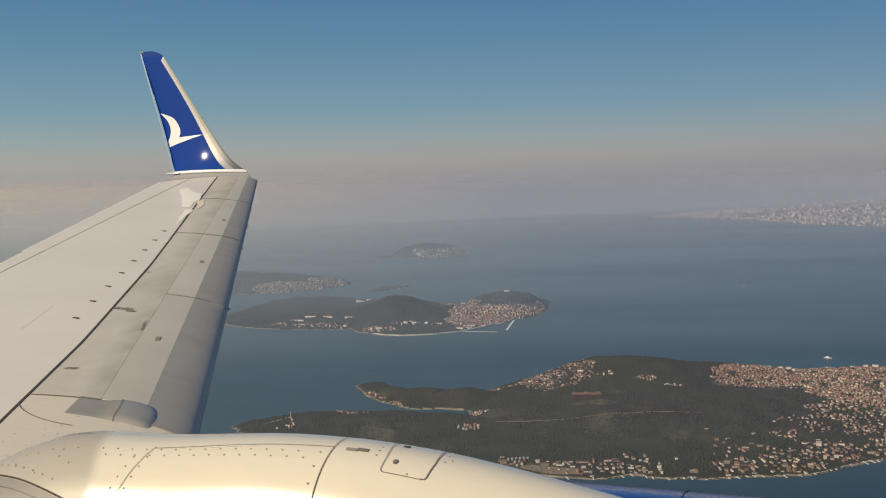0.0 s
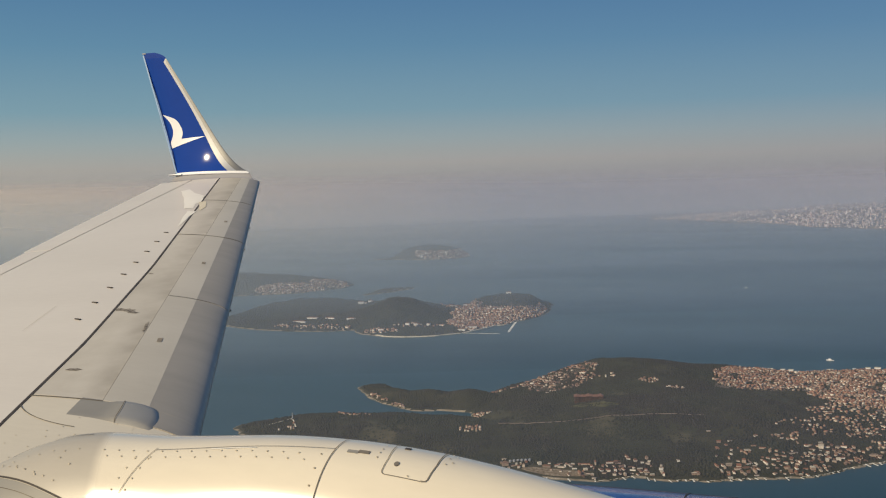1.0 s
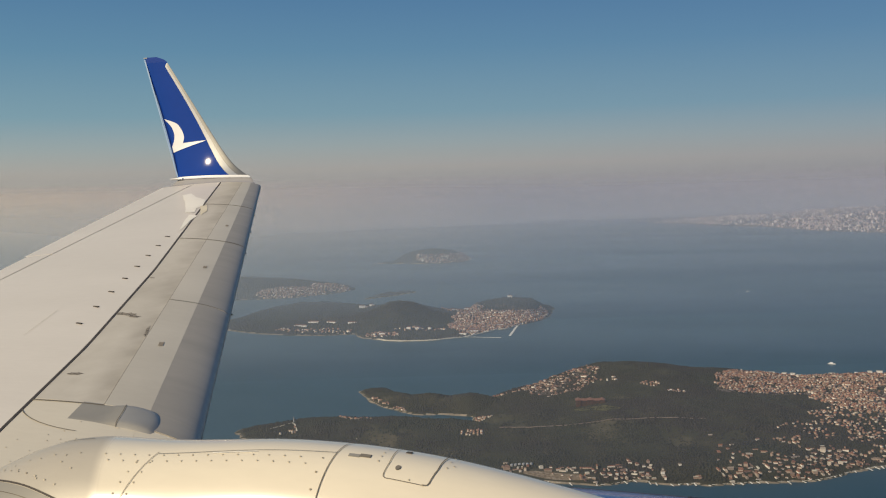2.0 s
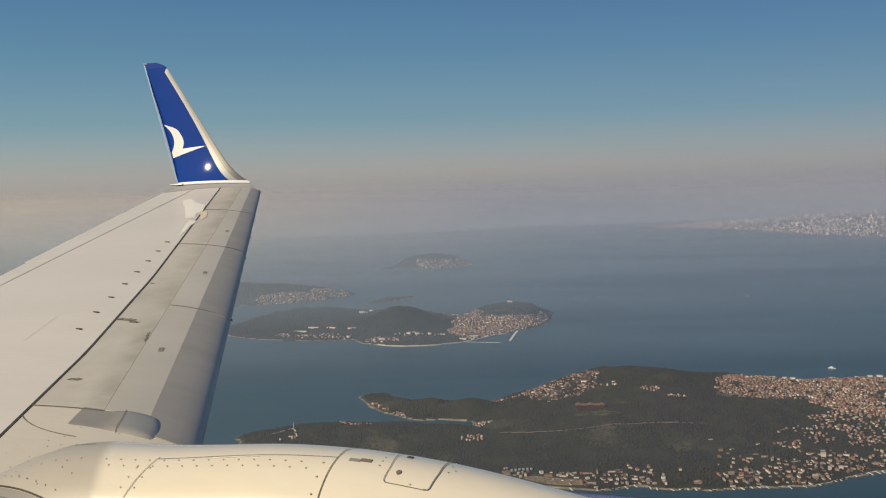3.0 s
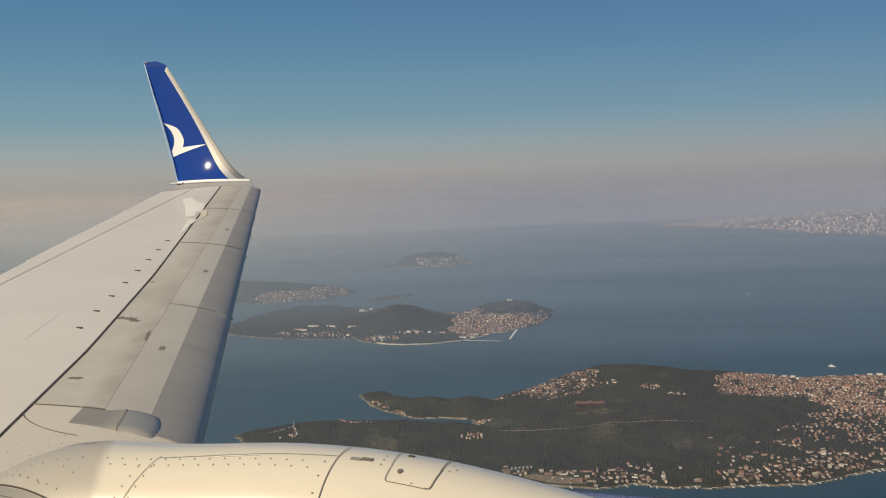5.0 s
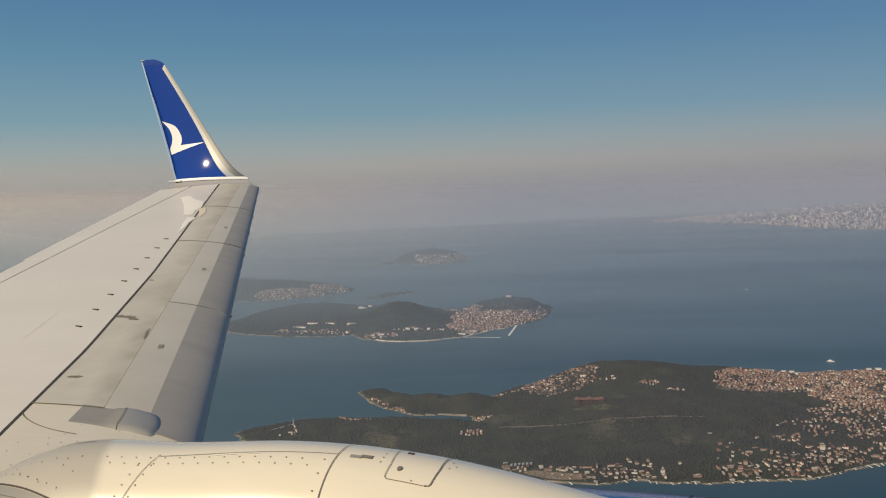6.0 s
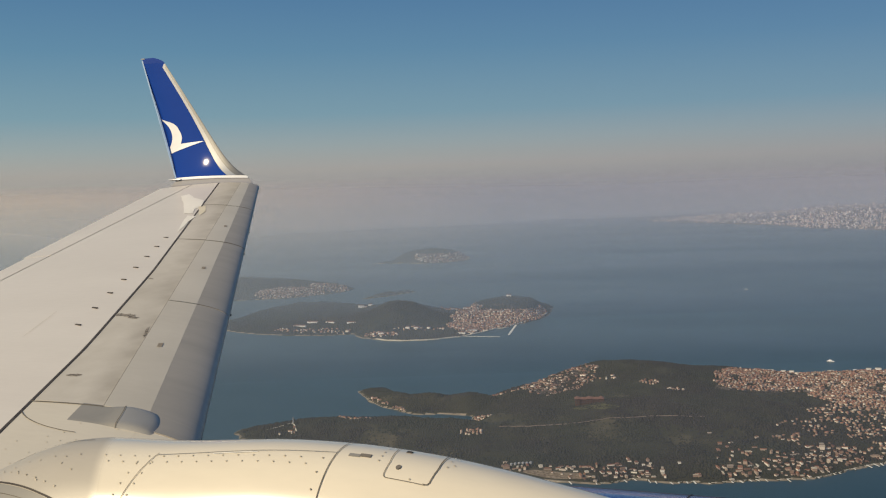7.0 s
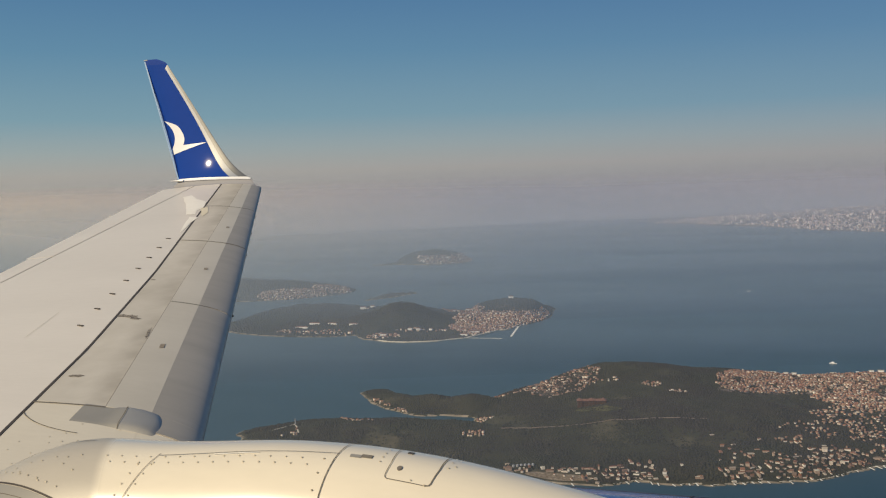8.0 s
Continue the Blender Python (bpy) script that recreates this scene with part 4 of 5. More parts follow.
HOUSE_BODY = ([(x, y, z) for z in (-0.5, 1) for x, y in ((-0.5, -0.5), (0.5, -0.5), (0.5, 0.5), (-0.5, 0.5))],
              [(0, 1, 5, 4), (1, 2, 6, 5), (2, 3, 7, 6), (3, 0, 4, 7)])
HOUSE_TOP = ([(-0.56, -0.56, 0.97), (0.56, -0.56, 0.97), (0.56, 0.56, 0.97), (-0.56, 0.56, 0.97), (-0.25, 0, 1.45), (0.25, 0, 1.45)],
             [(0, 1, 5, 4), (1, 2, 5), (2, 3, 4, 5), (3, 0, 4), (3, 2, 1, 0)])
FLAT_TOP = ([(-0.5, -0.5, 1), (0.5, -0.5, 1), (0.5, 0.5, 1), (-0.5, 0.5, 1)], [(0, 1, 2, 3)])

taken = {}


def free(x, y, gap):
    i, j = int(x // 6), int(y // 6)
    for a in (i - 1, i, i + 1):
        for b in (j - 1, j, j + 1):
            for px, py, pg in taken.get((a, b), ()):
                if abs(px - x) < 0.5 * (gap + pg) and abs(py - y) < 0.5 * (gap + pg):
                    return False
    taken.setdefault((i, j), []).append((x, y, gap))
    return True


def settle(isl, rng, cx, cy, a, b, turn, count, size=(1.9, 3.0), tall=(1.2, 2.4), edge=2.0, falloff=1.0, slack=0.92, keep=None):
    """House places: x, y, z, turn, length, width, height, inside an ellipse of the plan."""
    out, tries = [], 0
    c, s = math.cos(radians(turn)), math.sin(radians(turn))
    while len(out) < count and tries < count * 14:
        tries += 1
        r, t = rng.random() ** (0.5 * falloff), rng.random() * math.tau
        u, w = a * r * math.cos(t), b * r * math.sin(t)
        x, y = cx + u * c - w * s, cy + u * s + w * c
        if isl.inside(x, y) < edge or (keep and not keep(x, y)):
            continue
        L, W = size[0] + (size[1] * 1.25 - size[0]) * rng.random() ** 1.5, size[0] + (size[1] - size[0]) * rng.random() ** 1.6 * 0.8
        if not free(x, y, max(L, W) * slack):
            continue
        out.append((x, y, isl.height(x, y), radians(rng.choice((12, 20, 28, 102, 110, 118)) + rng.uniform(-12, 12)), L, W, tall[0] * 0.85 + (tall[1] - tall[0]) * rng.random() ** 1.7))
    return out


rng = random.Random(11)
# the near island: shore villas, hillside village, main town, western slope, hamlets
shore_villas = settle(near, rng, -55, 612, 125, 40, 9, 150, (1.1, 3.0), (0.75, 1.5), 2.5, 1.0, 0.95, lambda x, y: near.inside(x, y) < 20 and nz(x, y, 0.05, 3.0) > -0.12)
village = settle(near, rng, 40, 662, 105, 58, 18, 470, (1.0, 2.7), (0.7, 1.4), 4, 1.0, 0.95, lambda x, y: nz(x, y, 0.045, 12.0) > -0.1 and rng.random() < 0.02 + 0.9 * max(0, min(1, (x + 62 - 0.5 * (y - 620)) / 90)))
upper_town = settle(near, rng, 80, 750, 72, 60, 0, 330, (1.2, 2.5), (0.7, 1.4), 3, 1.0, 1.3, lambda x, y: nz(x, y, 0.05, 17.0) > -0.2)
main_town = settle(near, rng, 40, 870, 128, 88, 0, 3600, (1.1, 3.2), (0.6, 1.6), 2.5, 1.0, 0.80, lambda x, y: y > (798 + 0.65 * (x + 58) if x < 6 else max(775, 839 - 1.9 * (x - 6))) + 7 * nz(x, y, 0.05, 4.0) and x > -62 + 8 * nz(x, y, 0.04, 6.0) and nz(x, y, 0.07, 33.0) > -0.2)
slope_town = settle(near, rng, -190, 822, 32, 62, 8, 260, (1.0, 3.2), (0.5, 1.1), 2, 1.0, 0.85, lambda x, y: nz(x, y, 0.07, 30.0) > -0.02 or rng.random() < 0.12)
hamlets = []
for q in ((-335, 757, 26, 2, -39, 12), (-302, 729, 10, 3, -39, 20), (-274, 714, 18, 3, 0, 18), (-236, 706, 19, 4, 0, 24), (-320, 681, 24, 3, -32, 16), (-210, 638, 9, 4, 10, 16),
          (-109, 786, 8, 5, 0, 14), (-87, 774, 7, 3, 0, 8), (-352, 636, 12, 7, 40, 6), (-228, 790, 18, 6, 20, 12), (-150, 800, 14, 8, 0, 10)):
    hamlets += settle(near, rng, *q, size=(1.2, 2.6), tall=(0.8, 1.5), edge=1.5)
near_rows = sorted(shore_villas + village, key=lambda r: r[1])
single, joined = near_rows[:290], near_rows[290:] + upper_town + main_town + slope_town + hamlets

GABLE_TOP = ([(-0.55, -0.55, 0.95), (0.55, -0.55, 0.95), (0.55, 0.55, 0.95), (-0.55, 0.55, 0.95), (-0.55, 0, 1.52), (0.55, 0, 1.52)],
             [(0, 1, 5, 4), (2, 3, 4, 5), (1, 2, 5), (3, 0, 4), (3, 2, 1, 0)])
wing_v, wing_f = box(0.1, 0.5, -0.95, -0.5, -0.5, 0.7)
ell_body = join([HOUSE_BODY, (wing_v, wing_f)])
ell_top = join([HOUSE_TOP, ([(0.06, -1.0, 0.69), (0.54, -1.0, 0.69), (0.54, -0.5, 0.69), (0.06, -0.5, 0.69), (0.3, -0.8, 0.92), (0.3, -0.45, 0.92)],
                            [(0, 1, 4), (1, 2, 5, 4), (3, 0, 4, 5)])])
slab = join([box(-0.53, 0.53, -0.53, 0.53, 0.98, 1.06), box(-0.2, 0.15, -0.2, 0.2, 1.06, 1.22)])
KINDS = [("terracotta hip roof", mesh_of("house", *HOUSE_BODY, HOUSE_WALL), mesh_of("roof", *HOUSE_TOP, HOUSE_ROOF)),
         ("terracotta gable roof", mesh_of("house", *HOUSE_BODY, HOUSE_WALL), mesh_of("roof", *GABLE_TOP, HOUSE_ROOF)),
         ("terracotta roof over two wings", mesh_of("house", *ell_body, HOUSE_WALL), mesh_of("roof", *ell_top, HOUSE_ROOF)),
         ("flat concrete roof", mesh_of("house", *HOUSE_BODY, HOUSE_WALL), mesh_of("roof", *slab, CONCRETE))]
pick = random.Random(77)
for x, y, z, turn, L, W, h in single:
    roof, body_me, roof_me = KINDS[pick.choices((0, 1, 2, 3), (4, 3, 3, 1))[0]]
    stretch = pick.choice((0.7, 0.85, 1.0, 1.2, 1.5, 2.0))
    h *= pick.choice((0.8, 0.9, 1.0, 1.0, 1.25, 1.7))
    ob = new("house", body_me)
    ob.location, ob.rotation_euler, ob.scale = (x, y, z), (0, 0, turn), (L * stretch, W / stretch ** 0.5, h * 0.85)
    size = "small" if L * W < 2.2 else "large" if L * W > 3.4 else "plastered"
    where = "villa by the shore" if near.inside(x, y) < 16 else "house among trees"
    tagged(ob, f"{size} {where} with a {roof}", "house", "houses on the near island")
    rf = new("roof", roof_me)
    rf.parent = ob
    tagged(rf, roof)


def town(name, rows, label, walls=TOWN_WALL):
    v, f = join([HOUSE_BODY, HOUSE_TOP])
    me = scatter_mesh(name, v, f, [walls, TOWN_ROOF], rows, [0] * len(HOUSE_BODY[1]) + [1] * len(HOUSE_TOP[1]))
    tagged(new(name, me), label, "town", kind="stuff")


town("town_houses", joined, "dense hillside town of pale walls and terracotta roofs")

def second_keep(x, y, count):
    if count < 20 or x < -500 or y < 1115:
        return True
    if x < -414 - 0.66 * max(0.0, y - 1200):
        return False
    top = 12.5 if x < -400 else 11.5 - 5.0 * max(0.0, min(1.0, (y - 1235) / 70))
    return second.height(x, y) < top + 2.5 * rng.random()


second_rows = []
for q in ((-372, 1220, 54, 82, 0, 1100), (-330, 1275, 14, 62, 0, 110), (-440, 1295, 40, 42, 0, 190), (-360, 1150, 36, 30, 0, 60), (-470, 1090, 22, 10, 0, 40), (-438, 1130, 32, 6, 25, 16), (-575, 1110, 66, 11, 0, 55), (-545, 1217, 12, 5, 0, 8)):
    second_rows += settle(second, rng, *q, size=(1.5, 4.0), tall=(1.0, 2.4), edge=1.5, slack=0.85, keep=lambda x, y: second_keep(x, y, q[5]))
town("town_houses", second_rows, "hazy harbour town of ochre walls and terracotta roofs", OCHRE_WALL)
third_rows = []
for q in ((-805, 1490, 62, 46, 20, 420), (-775, 1570, 34, 34, 0, 130), (-770, 1460, 40, 18, 0, 70)):
    third_rows += settle(third, rng, *q, size=(1.9, 3.9), tall=(1.4, 2.5), edge=1.5, slack=1.1, keep=lambda x, y: third.height(x, y) < 12.5)
town("town_houses", third_rows, "hazy island town of pale houses")
far_rows = []
for q in ((-795, 2200, 55, 46, 20, 420), (-765, 2240, 32, 50, 0, 160)):
    far_rows += settle(far, rng, *q, size=(2.4, 4.8), tall=(1.7, 3.2), edge=2, slack=1.1, keep=lambda x, y: far.height(x, y) < 17)
town("town_houses", far_rows, "distant pale island town")


def wood(name, isl, box4, gap, size, label, edge=2.0, clear=None):
    rng = random.Random(int(box4[2]))
    x0, x1, y0, y1 = box4
    rows = []
    for i in range(int((x1 - x0) / gap)):
        for j in range(int((y1 - y0) / gap)):
            x, y = x0 + (i + rng.random()) * gap, y0 + (j + rng.random()) * gap
            if isl.inside(x, y) < edge + rng.random() * 3 or (clear and clear(x, y, rng)):
                continue
            near_house = False
            a, b = int(x // 6), int(y // 6)
            for p in (a - 1, a, a + 1):
                for q in (b - 1, b, b + 1):
                    near_house |= any(abs(hx - x) < 0.54 * g and abs(hy - y) < 0.54 * g for hx, hy, g in taken.get((p, q), ()))
            if near_house:
                continue
            k = size * (0.65 + 0.7 * rng.random() ** 1.5) * (0.85 + 0.5 * max(-0.5, nz(x, y, 0.05, 8.0)))
            if isl is near and y < 740 and x > -120:
                k *= 1.12
            rows.append((x, y, isl.height(x, y) - 0.15, rng.random() * 6.3, k * rng.uniform(0.8, 1.15), k * rng.uniform(0.8, 1.15), k * rng.uniform(0.7, 1.15)))
    v, f = crown_shape()
    me = scatter_mesh(name, v, f, [PINE], rows)
    me.polygons.foreach_set("use_smooth", [True] * len(me.polygons))
    tagged(new(name, me), label, "trees", kind="stuff")


def clearings(x, y, rng):
    if math.hypot((x + 137) / 17, (y - 705) / 9) < 1:
        return True
    if abs(y - (660 + 0.298 * (x + 165) + 1.5 * math.sin(x / 21))) < 0.6 and -195 < x < -58:
        return True
    if y > 785 and x > -45 and rng.random() < 0.3:
        return True
    if math.hypot((x + 138) / 26, (y - 580) / 8) < 1:
        return True
    return nz(x, y, 0.016, 21.0) > 0.42 and rng.random() < 0.75


wood("pine_wood", near, (-420, 170, 545, 985), 1.3, 0.82, "dense dark pine wood over the hills", 1.2, clearings)
wood("pine_wood", second, (-790, -270, 1030, 1450), 2.2, 1.45, "hazy dark pine wood over the hills", 0.6)
wood("pine_wood", third, (-1190, -690, 1390, 1720), 3.4, 2.1, "hazy wooded slopes", 0.6)
wood("pine_wood", far, (-960, -670, 2110, 2370), 4.4, 2.6, "faint wooded slopes in the haze", 3)
wood("pine_wood", islet, (-700, -580, 1440, 1600), 3.4, 1.7, "low dark scrub on the islet", 1)


# ribbons of ground: path, shore road, quays
def ground_strip(name, isl, pts, width, mat, label, lift=0.12, parent=None, level=None, kind="structure"):
    v = []
    for k, (x, y) in enumerate(pts):
        a, b = pts[max(k - 1, 0)], pts[min(k + 1, len(pts) - 1)]
        t = Vector((b[0] - a[0], b[1] - a[1], 0)).normalized()
        n = Vector((-t.y, t.x, 0)) * width / 2
        for s in (-1, 1):
            p = Vector((x, y, 0)) + n * s
            z = level if level is not None else isl.height(p.x, p.y)
            v += [(p.x, p.y, z + lift), (p.x, p.y, min(z, 0) - 0.6 if level is not None else z - 0.4)]
    f = []
    for k in range(len(pts) - 1):
        o = 4 * k
        f += [(o, o + 4, o + 6, o + 2), (o + 1, o + 5, o + 4, o), (o + 2, o + 6, o + 7, o + 3)]
    return tagged(new(name, mesh_of(name, v, [tuple(reversed(q)) for q in f], mat)), label, name.replace("_", " "), kind=kind)


ground_strip("path", near, [(x, 660 + 0.298 * (x + 165) + 1.5 * math.sin(x / 21)) for x in range(-195, -58, 4)], 0.07, BUILT, "faint dirt path through the pine wood", 0.5)


def coast_at(isl, x, y0, y1):
    """The shore on the line x = const, from the sea at y0 towards the land at y1."""
    n = 400
    for k in range(n):
        y = y0 + (y1 - y0) * k / n
        if isl.inside(x, y) > 0.4:
            return y
    return None


quay = [(x, coast_at(near, x, 540, 700)) for x in range(-150, 100, 3)]
ground_strip("quay", near, [(x, y + 0.8) for x, y in quay], 0.8, CONCRETE, "pale stone quay along the shore", 0.5, level=0.0)
quay2 = [(x, coast_at(second, x, 1020, 1240)) for x in range(-470, -334, 4)]
ground_strip("quay", second, [(x, y + 1) for x, y in quay2], 3.0, CONCRETE, "pale stone quay of the harbour", 1.0, level=0.0)


def jetty(x, y, turn, length, width, label="narrow pale wooden jetty on piles"):
    v, f = box(-width / 2, width / 2, -length, 0.8, 0.45, 0.62)
    top = tagged(new("jetty", mesh_of("jetty", v, f, PALE_CREAM)), label, "jetty", "jetties along the shore")
    top.location, top.rotation_euler = (x, y, 0), (0, 0, turn)
    for k in range(3):
        bv, bf = box(-0.12, 0.12, -0.12, 0.12, -0.8, 0.45)
        post = part("post", mesh_of("post", bv, bf, TIMBER), top)
        post.location = (0, -length * (0.15 + 0.4 * k), 0)


for x in (-141, -128, -112, -97, -92, -83, -79, -70, -66, -61, -57, -49, -36, -31, -26, -22, -17, -5, 3, 12, 21, 24, 33, 41, 45, 49, 55, 60, 66):
    y = coast_at(near, x, 540, 700)
    jetty(x, y, rng.uniform(0.25, 0.7), rng.uniform(2.2, 5.5), rng.uniform(0.5, 0.9))
jetty(-333, 1203, 0.16, 83, 2.6, "long pale harbour mole")
jetty(-386, 1104, 1.60, 60, 1.6, "long pale harbour mole")
for x in (30, 52, 72):
    y = coast_at(near, x, 1010, 880)
    jetty(x, y, math.pi + 0.1, 10, 3.0, "broad pale ferry pier")


def harbour_building(x, length, h):
    y = coast_at(near, x, 1010, 880)
    v, f = box(-length / 2, length / 2, -1.3, 1.3, -1, h)
    ob = tagged(new("harbour_building", mesh_of("harbour_building", v, f, EMBLEM)), "long white flat-roofed building on the waterfront", "building", "buildings on the waterfront")
    ob.location, ob.rotation_euler = (x, y - 2.2, 0.5), (0, 0, radians(rng.uniform(-5, 12)))
    rv, rf = box(-length / 2 - 0.2, length / 2 + 0.2, -1.5, 1.5, h, h + 0.18)
    part("roof", mesh_of("roof", rv, rf, CONCRETE), ob)


for x, length, h in ((-22, 7, 2.0), (-10, 4, 2.2), (-3, 4, 2.6), (4, 3, 2.2), (30, 5, 2.0), (62, 4, 3.0), (70, 5, 3.4)):
    harbour_building(x, length, h)


def large_building(isl, x, y, length, depth, h, turn, label):
    v, f = box(-length / 2, length / 2, -depth / 2, depth / 2, -1.5, h)
    ob = tagged(new("large_building", mesh_of("large_building", v, f, EMBLEM)), label, "building", "large buildings on the second island")
    ob.location, ob.rotation_euler = (x, y, isl.height(x, y)), (0, 0, radians(turn))
    a, b = length / 2 + 0.3, depth / 2 + 0.3
    rv = [(-a, -b, h), (a, -b, h), (a, b, h), (-a, b, h), (-a + b, 0, h + 0.9), (a - b, 0, h + 0.9)]
    part("roof", mesh_of("roof", rv, [(0, 1, 5, 4), (1, 2, 5), (2, 3, 4, 5), (3, 0, 4), (3, 2, 1, 0)], OLD_ROOF), ob, "terracotta roof")


for q in ((-594, 1152, 15, 3.0, 1.7, 4), (-604, 1134, 17, 3.0, 1.5, 6), (-569, 1153, 13, 3.0, 1.6, -6), (-533, 1143, 14, 3.0, 1.3, 3)):
    large_building(second, *q, "long pale barrack building on the wooded slope")
for q in ((-471, 1091, 7, 5.0, 2.6, 10), (-449, 1123, 5, 4.0, 3.2, 6), (-440, 1128, 5, 4.0, 3.0, 12), (-427, 1138, 4, 4.0, 2.6, 0)):
    large_building(second, *q, "tall pale gabled building near the quay")
for q in ((-553, 1216, 8, 4.0, 3.2, 10), (-541, 1221, 6, 3.5, 3.0, -5), (-428, 1298, 13, 4.0, 2.4, 12), (-376, 1325, 7, 3.5, 2.8, 0), (-371, 1136, 14, 5.0, 2.6, 15), (-377, 1117, 9, 4.0, 2.0, 5), (-358, 1190, 20, 3.5, 1.8, 28)):
    large_building(second, *q, "large pale building with a broad roof")


def old_mansion():
    x, y = -145, 722
    base = tagged(new("mansion"), "long dark timber mansion with a faded red roof", "mansion")
    base.location, base.rotation_euler = (x, y, near.height(x, y)), (0, 0, radians(14))
    blocks = [("main_wing", -9.5, 9.5, -2.2, 2.2, 3.5), ("end_wing", -10.6, -7.0, -3.1, 3.1, 3.9), ("end_wing", 7.0, 10.6, -3.1, 3.1, 3.9), ("middle_wing", -2.2, 2.2, -2.9, 2.9, 4.0)]
    for nm, x0, x1, y0, y1, h in blocks:
        v, f = box(x0, x1, y0, y1, -1.5, h)
        body = part(nm, mesh_of(nm, v, f, TIMBER), base)
        xm, ym = (x0 + x1) / 2, (y0 + y1) / 2
        r = 0.5
        long_x = (x1 - x0) > (y1 - y0)
        a, b = ((x0 + 1.5, ym), (x1 - 1.5, ym)) if long_x else ((xm, y0 + 1.5), (xm, y1 - 1.5))
        rv = [(x0 - r, y0 - r, h), (x1 + r, y0 - r, h), (x1 + r, y1 + r, h), (x0 - r, y1 + r, h), (*a, h + 1.3), (*b, h + 1.3)]
        rf = [(0, 1, 5, 4), (1, 2, 5), (2, 3, 4, 5), (3, 0, 4), (3, 2, 1, 0)] if long_x else [(0, 1, 4), (1, 2, 5, 4), (2, 3, 5), (3, 0, 4, 5), (3, 2, 1, 0)]
        part("roof", mesh_of("roof", rv, rf, OLD_ROOF), body, "faded red roof")
        for k in range(int((x1 - x0) / 1.6)):
            for lev in (0.6, 2.2, 3.6):
                if lev + 0.9 > h:
                    continue
                wx = x0 + 0.8 + 1.6 * k
                wv, wf = box(wx - 0.3, wx + 0.3, y0 - 0.03, y0 + 0.05, lev, lev + 0.9)
                part("window", mesh_of("window", wv, wf, RUBBER), body)
    gv = []
    for k in range(25):
        a = k * math.tau / 24
        gx, gy = (-137 + (17 + 3 * math.sin(3 * a)) * math.cos(a), 705 + (7 + 2.5 * math.sin(5 * a + 1)) * math.sin(a)) if k < 24 else (-137, 705.5)
        gv.append((gx, gy, near.height(gx, gy) + 0.25))
    scrub = random.Random(9)
    spots = []
    for _ in range(60):
        a, r = scrub.random() * math.tau, scrub.random() ** 0.5
        x, y = -137 + 17 * r * math.cos(a), 705 + 7 * r * math.sin(a)
        k = scrub.uniform(0.3, 0.7)
        spots.append((x, y, near.height(x, y) + 0.2, scrub.random() * 6, k, k, k))
    tagged(new("scrub", scatter_mesh("scrub", *crown_shape(), [PINE], spots)), "low scrub on the dry clearing", "bushes", kind="stuff")
    tagged(new("clearing", mesh_of("clearing", gv, [(24, k, (k + 1) % 24) for k in range(24)], GRASS)), "dry grass clearing below the mansion", "clearing", kind="structure")


old_mansion()


def lighthouse(x, y):
    prof = [(1.1, 0), (1.0, 0.6), (0.55, 0.7), (0.42, 3.6), (0.62, 3.7), (0.62, 3.9), (0.38, 3.95), (0.38, 4.5), (0.05, 5.0)]
    v = [(r * math.cos(a * math.tau / 12), r * math.sin(a * math.tau / 12), z) for a in range(12) for r, z in prof]
    ob = tagged(new("lighthouse", flat_smooth(mesh_of("lighthouse", v, [tuple(reversed(q)) for q in grid_faces(12, len(prof), True)], PALE), 35)), "small white lighthouse on the headland", "lighthouse")
    ob.location = (x, y, near.height(x, y) - 0.1)
    gv = [(0.72 * math.cos(a * math.tau / 12), 0.72 * math.sin(a * math.tau / 12), z) for a in range(12) for z in (3.9, 4.2)]
    part("railing", mesh_of("railing", gv, grid_faces(12, 2, True), GRIME), ob)


lighthouse(-360, 659)
ground_strip("path", near, [(-360 - 6 * k / 3, 657 - 3 * k + 0.5 * math.sin(k)) for k in range(7)], 1.0, CONCRETE, "pale path down the headland", 0.4)
ground_strip("path", near, [(-360 + 9 * k / 3, 657 - 4 * k + math.sin(k)) for k in range(6)], 0.9, CONCRETE, "pale path down the headland", 0.4)


def stone_yard():
    gv = []
    for k in range(31):
        a = k * math.tau / 30
        gx, gy = (-138 + 21 * math.cos(a), 579 + (5 + 0.8 * math.sin(3 * a)) * math.sin(a)) if k < 30 else (-138, 579)
        gv.append((gx, gy, max(near.height(gx, gy), 0.2) + 0.15))
    tagged(new("stone_yard", mesh_of("stone_yard", gv, [(30, k, (k + 1) % 30) for k in range(30)], YARD)), "bare stony yard above the shore", "yard", kind="structure")
    prof = [(0.9, -0.6), (0.9, 1.1), (0.5, 1.35), (0.0, 1.45)]
    v = [(r * math.cos(a * math.tau / 14), r * math.sin(a * math.tau / 14), z) for a in range(14) for r, z in prof]
    me = flat_smooth(mesh_of("tank", v, [tuple(reversed(q)) for q in grid_faces(14, len(prof), True)], PALE), 35)
    for k in range(6):
        ob = tagged(new("tank", me), "small white round storage tank", "tank", "tanks in the yard")
        x, y = -169 + 2.4 * k, 589.5 + 0.5 * k
        ob.location = (x, y, near.height(x, y))


stone_yard()


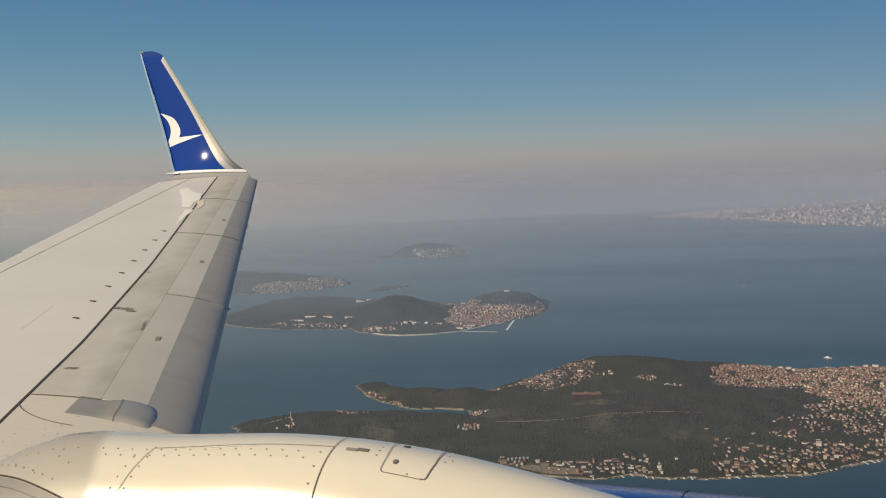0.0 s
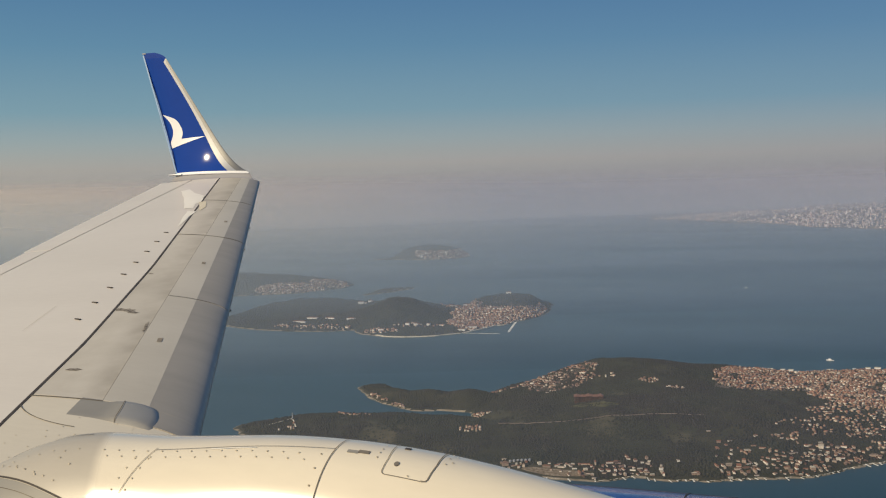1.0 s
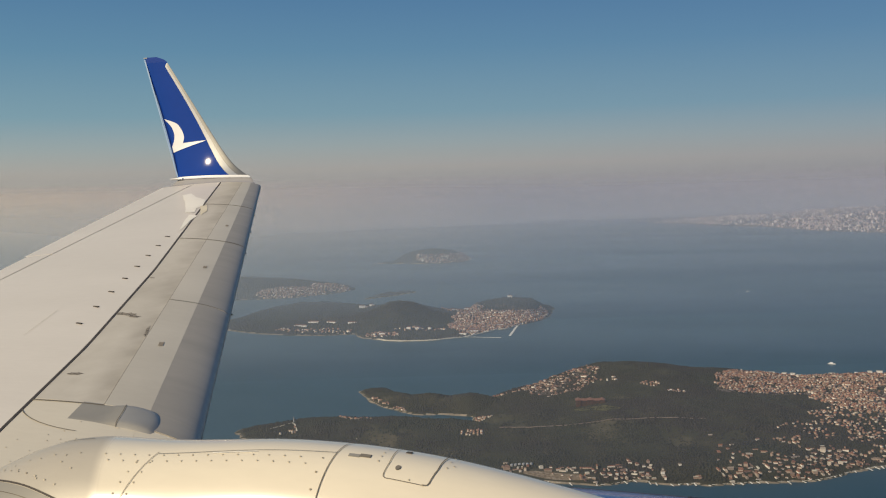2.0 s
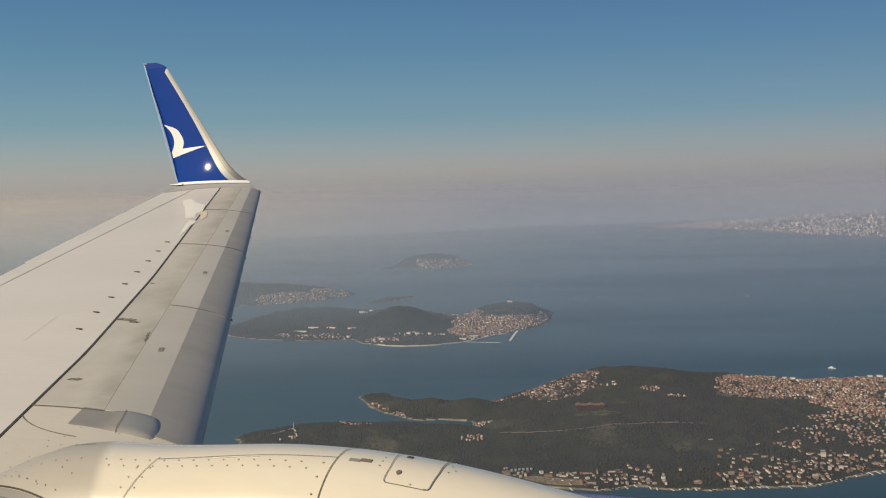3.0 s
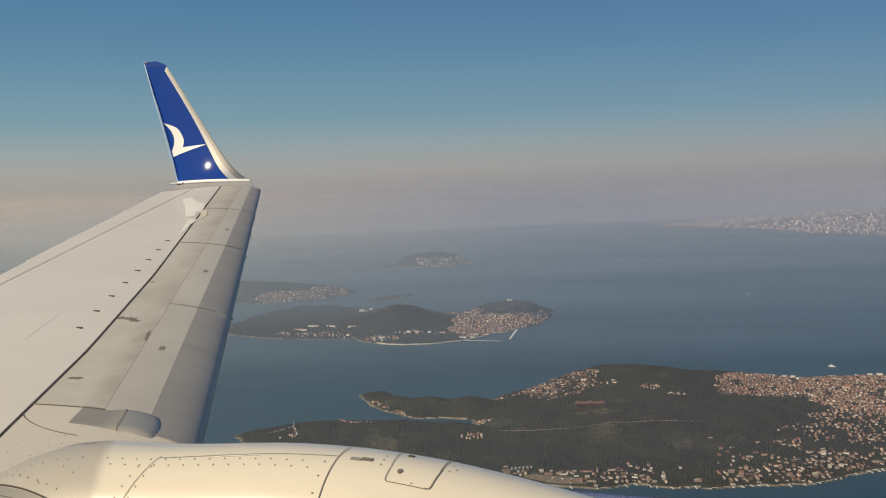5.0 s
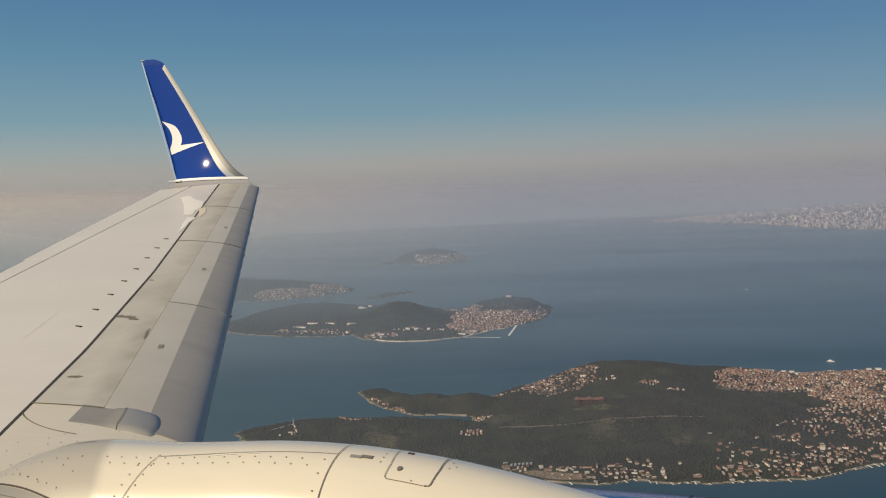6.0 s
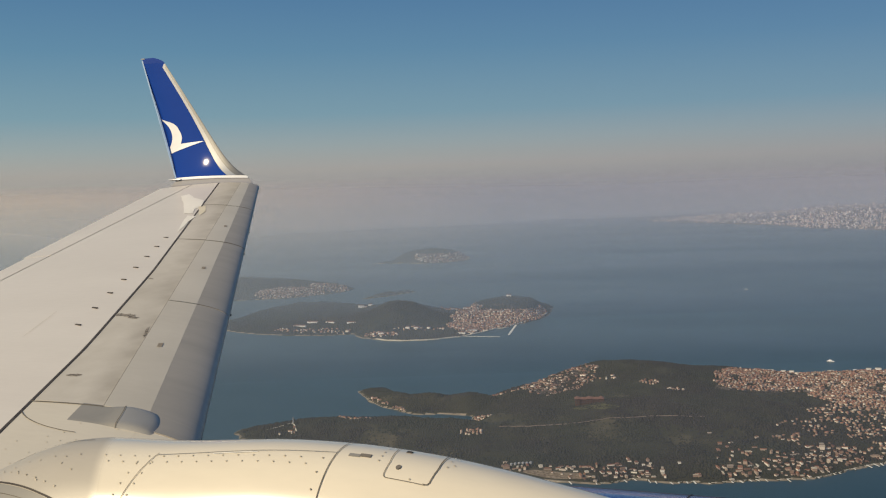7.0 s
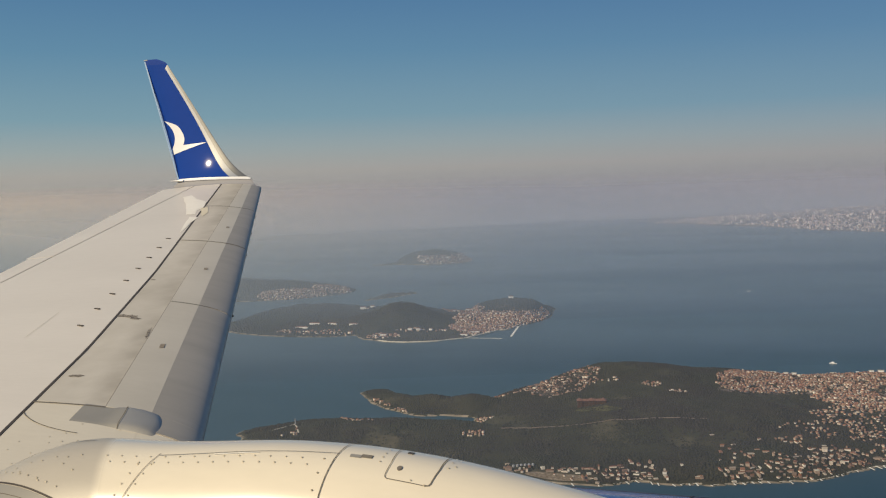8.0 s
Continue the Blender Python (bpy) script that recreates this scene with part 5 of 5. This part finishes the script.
def boat(x, y, turn, length, wake=0.0, label="small white boat on calm water"):
    w, h = length * 0.22, length * 0.10
    prof = [(-0.5, 0.7), (-0.2, 1.0), (0.2, 0.9), (0.42, 0.45), (0.5, 0.03)]
    v = [(length * a, s * w / 2 * b * k, z) for a, b in prof for s, k, z in ((-1, 1, h), (-1, 0.6, -0.1), (1, 0.6, -0.1), (1, 1, h))]
    f = [(4 * i + j, 4 * i + 4 + j, 4 * i + 5 + j, 4 * i + 1 + j) for i in range(4) for j in range(3)] + [(4 * i, 4 * i + 3, 4 * i + 7, 4 * i + 4) for i in range(4)] + [(0, 1, 2, 3)]
    hull = tagged(new("boat", mesh_of("boat", v, f, EMBLEM)), label, "boat")
    hull.location, hull.rotation_euler = (x, y, 0.05), (0, 0, turn)
    cv, cf = box(-0.3 * length, 0.18 * length, -w * 0.33, w * 0.33, h, h * 1.9)
    cabin = part("cabin", mesh_of("cabin", cv, cf, EMBLEM), hull)
    if length > 6:
        cv, cf = box(-0.2 * length, 0.10 * length, -w * 0.28, w * 0.28, h * 1.9, h * 2.6)
        part("upper_deck", mesh_of("upper_deck", cv, cf, EMBLEM), cabin)
    if wake:
        wv = [(0, 0.2, 0), (0, -0.2, 0), (-wake, -wake * 0.05, 0), (-wake, wake * 0.05, 0)]
        wk = tagged(new("wake", mesh_of("wake", wv, [(0, 1, 2, 3)], FOAM)), "thin white wake on the sea", "wake", kind="structure")
        wk.location, wk.rotation_euler = (x - 0.5 * length * math.cos(turn), y - 0.5 * length * math.sin(turn), 0.07), (0, 0, turn)


for q in ((-71, 1618, 0.3, 6.0, 14), (-618, 2073, 2.0, 7.0, 26), (-301, 1585, 1.0, 5.0, 0), (32, 1000, -0.25, 7.0, 0)):
    boat(*q)


# ---- the far city ----
def build_city():
    rng = random.Random(3)
    rows = []
    while len(rows) < 7000:
        x = -640 + 1500 * rng.random() ** 1.15
        y = 3540 - 1.18 * x - 60 + 1300 * rng.random() ** 1.5
        f = coast.inside(x, y)
        if f < 4 or y > 4580 or rng.random() > min(1.0, 0.15 + f / 120) or (x < -350 and rng.random() < 0.35):
            continue
        h = rng.uniform(2, 6) if rng.random() < 0.92 else rng.uniform(7, 13)
        rows.append((x, y, coast.height(x, y), radians(rng.uniform(0, 90)), rng.uniform(2.5, 8), rng.uniform(2.5, 8), h))
    v, f = join([HOUSE_BODY, FLAT_TOP])
    tagged(new("city_blocks", scatter_mesh("city_blocks", v, f, [CITY], rows)), "distant pale city blocks fading into haze", "city", kind="stuff")


build_city()
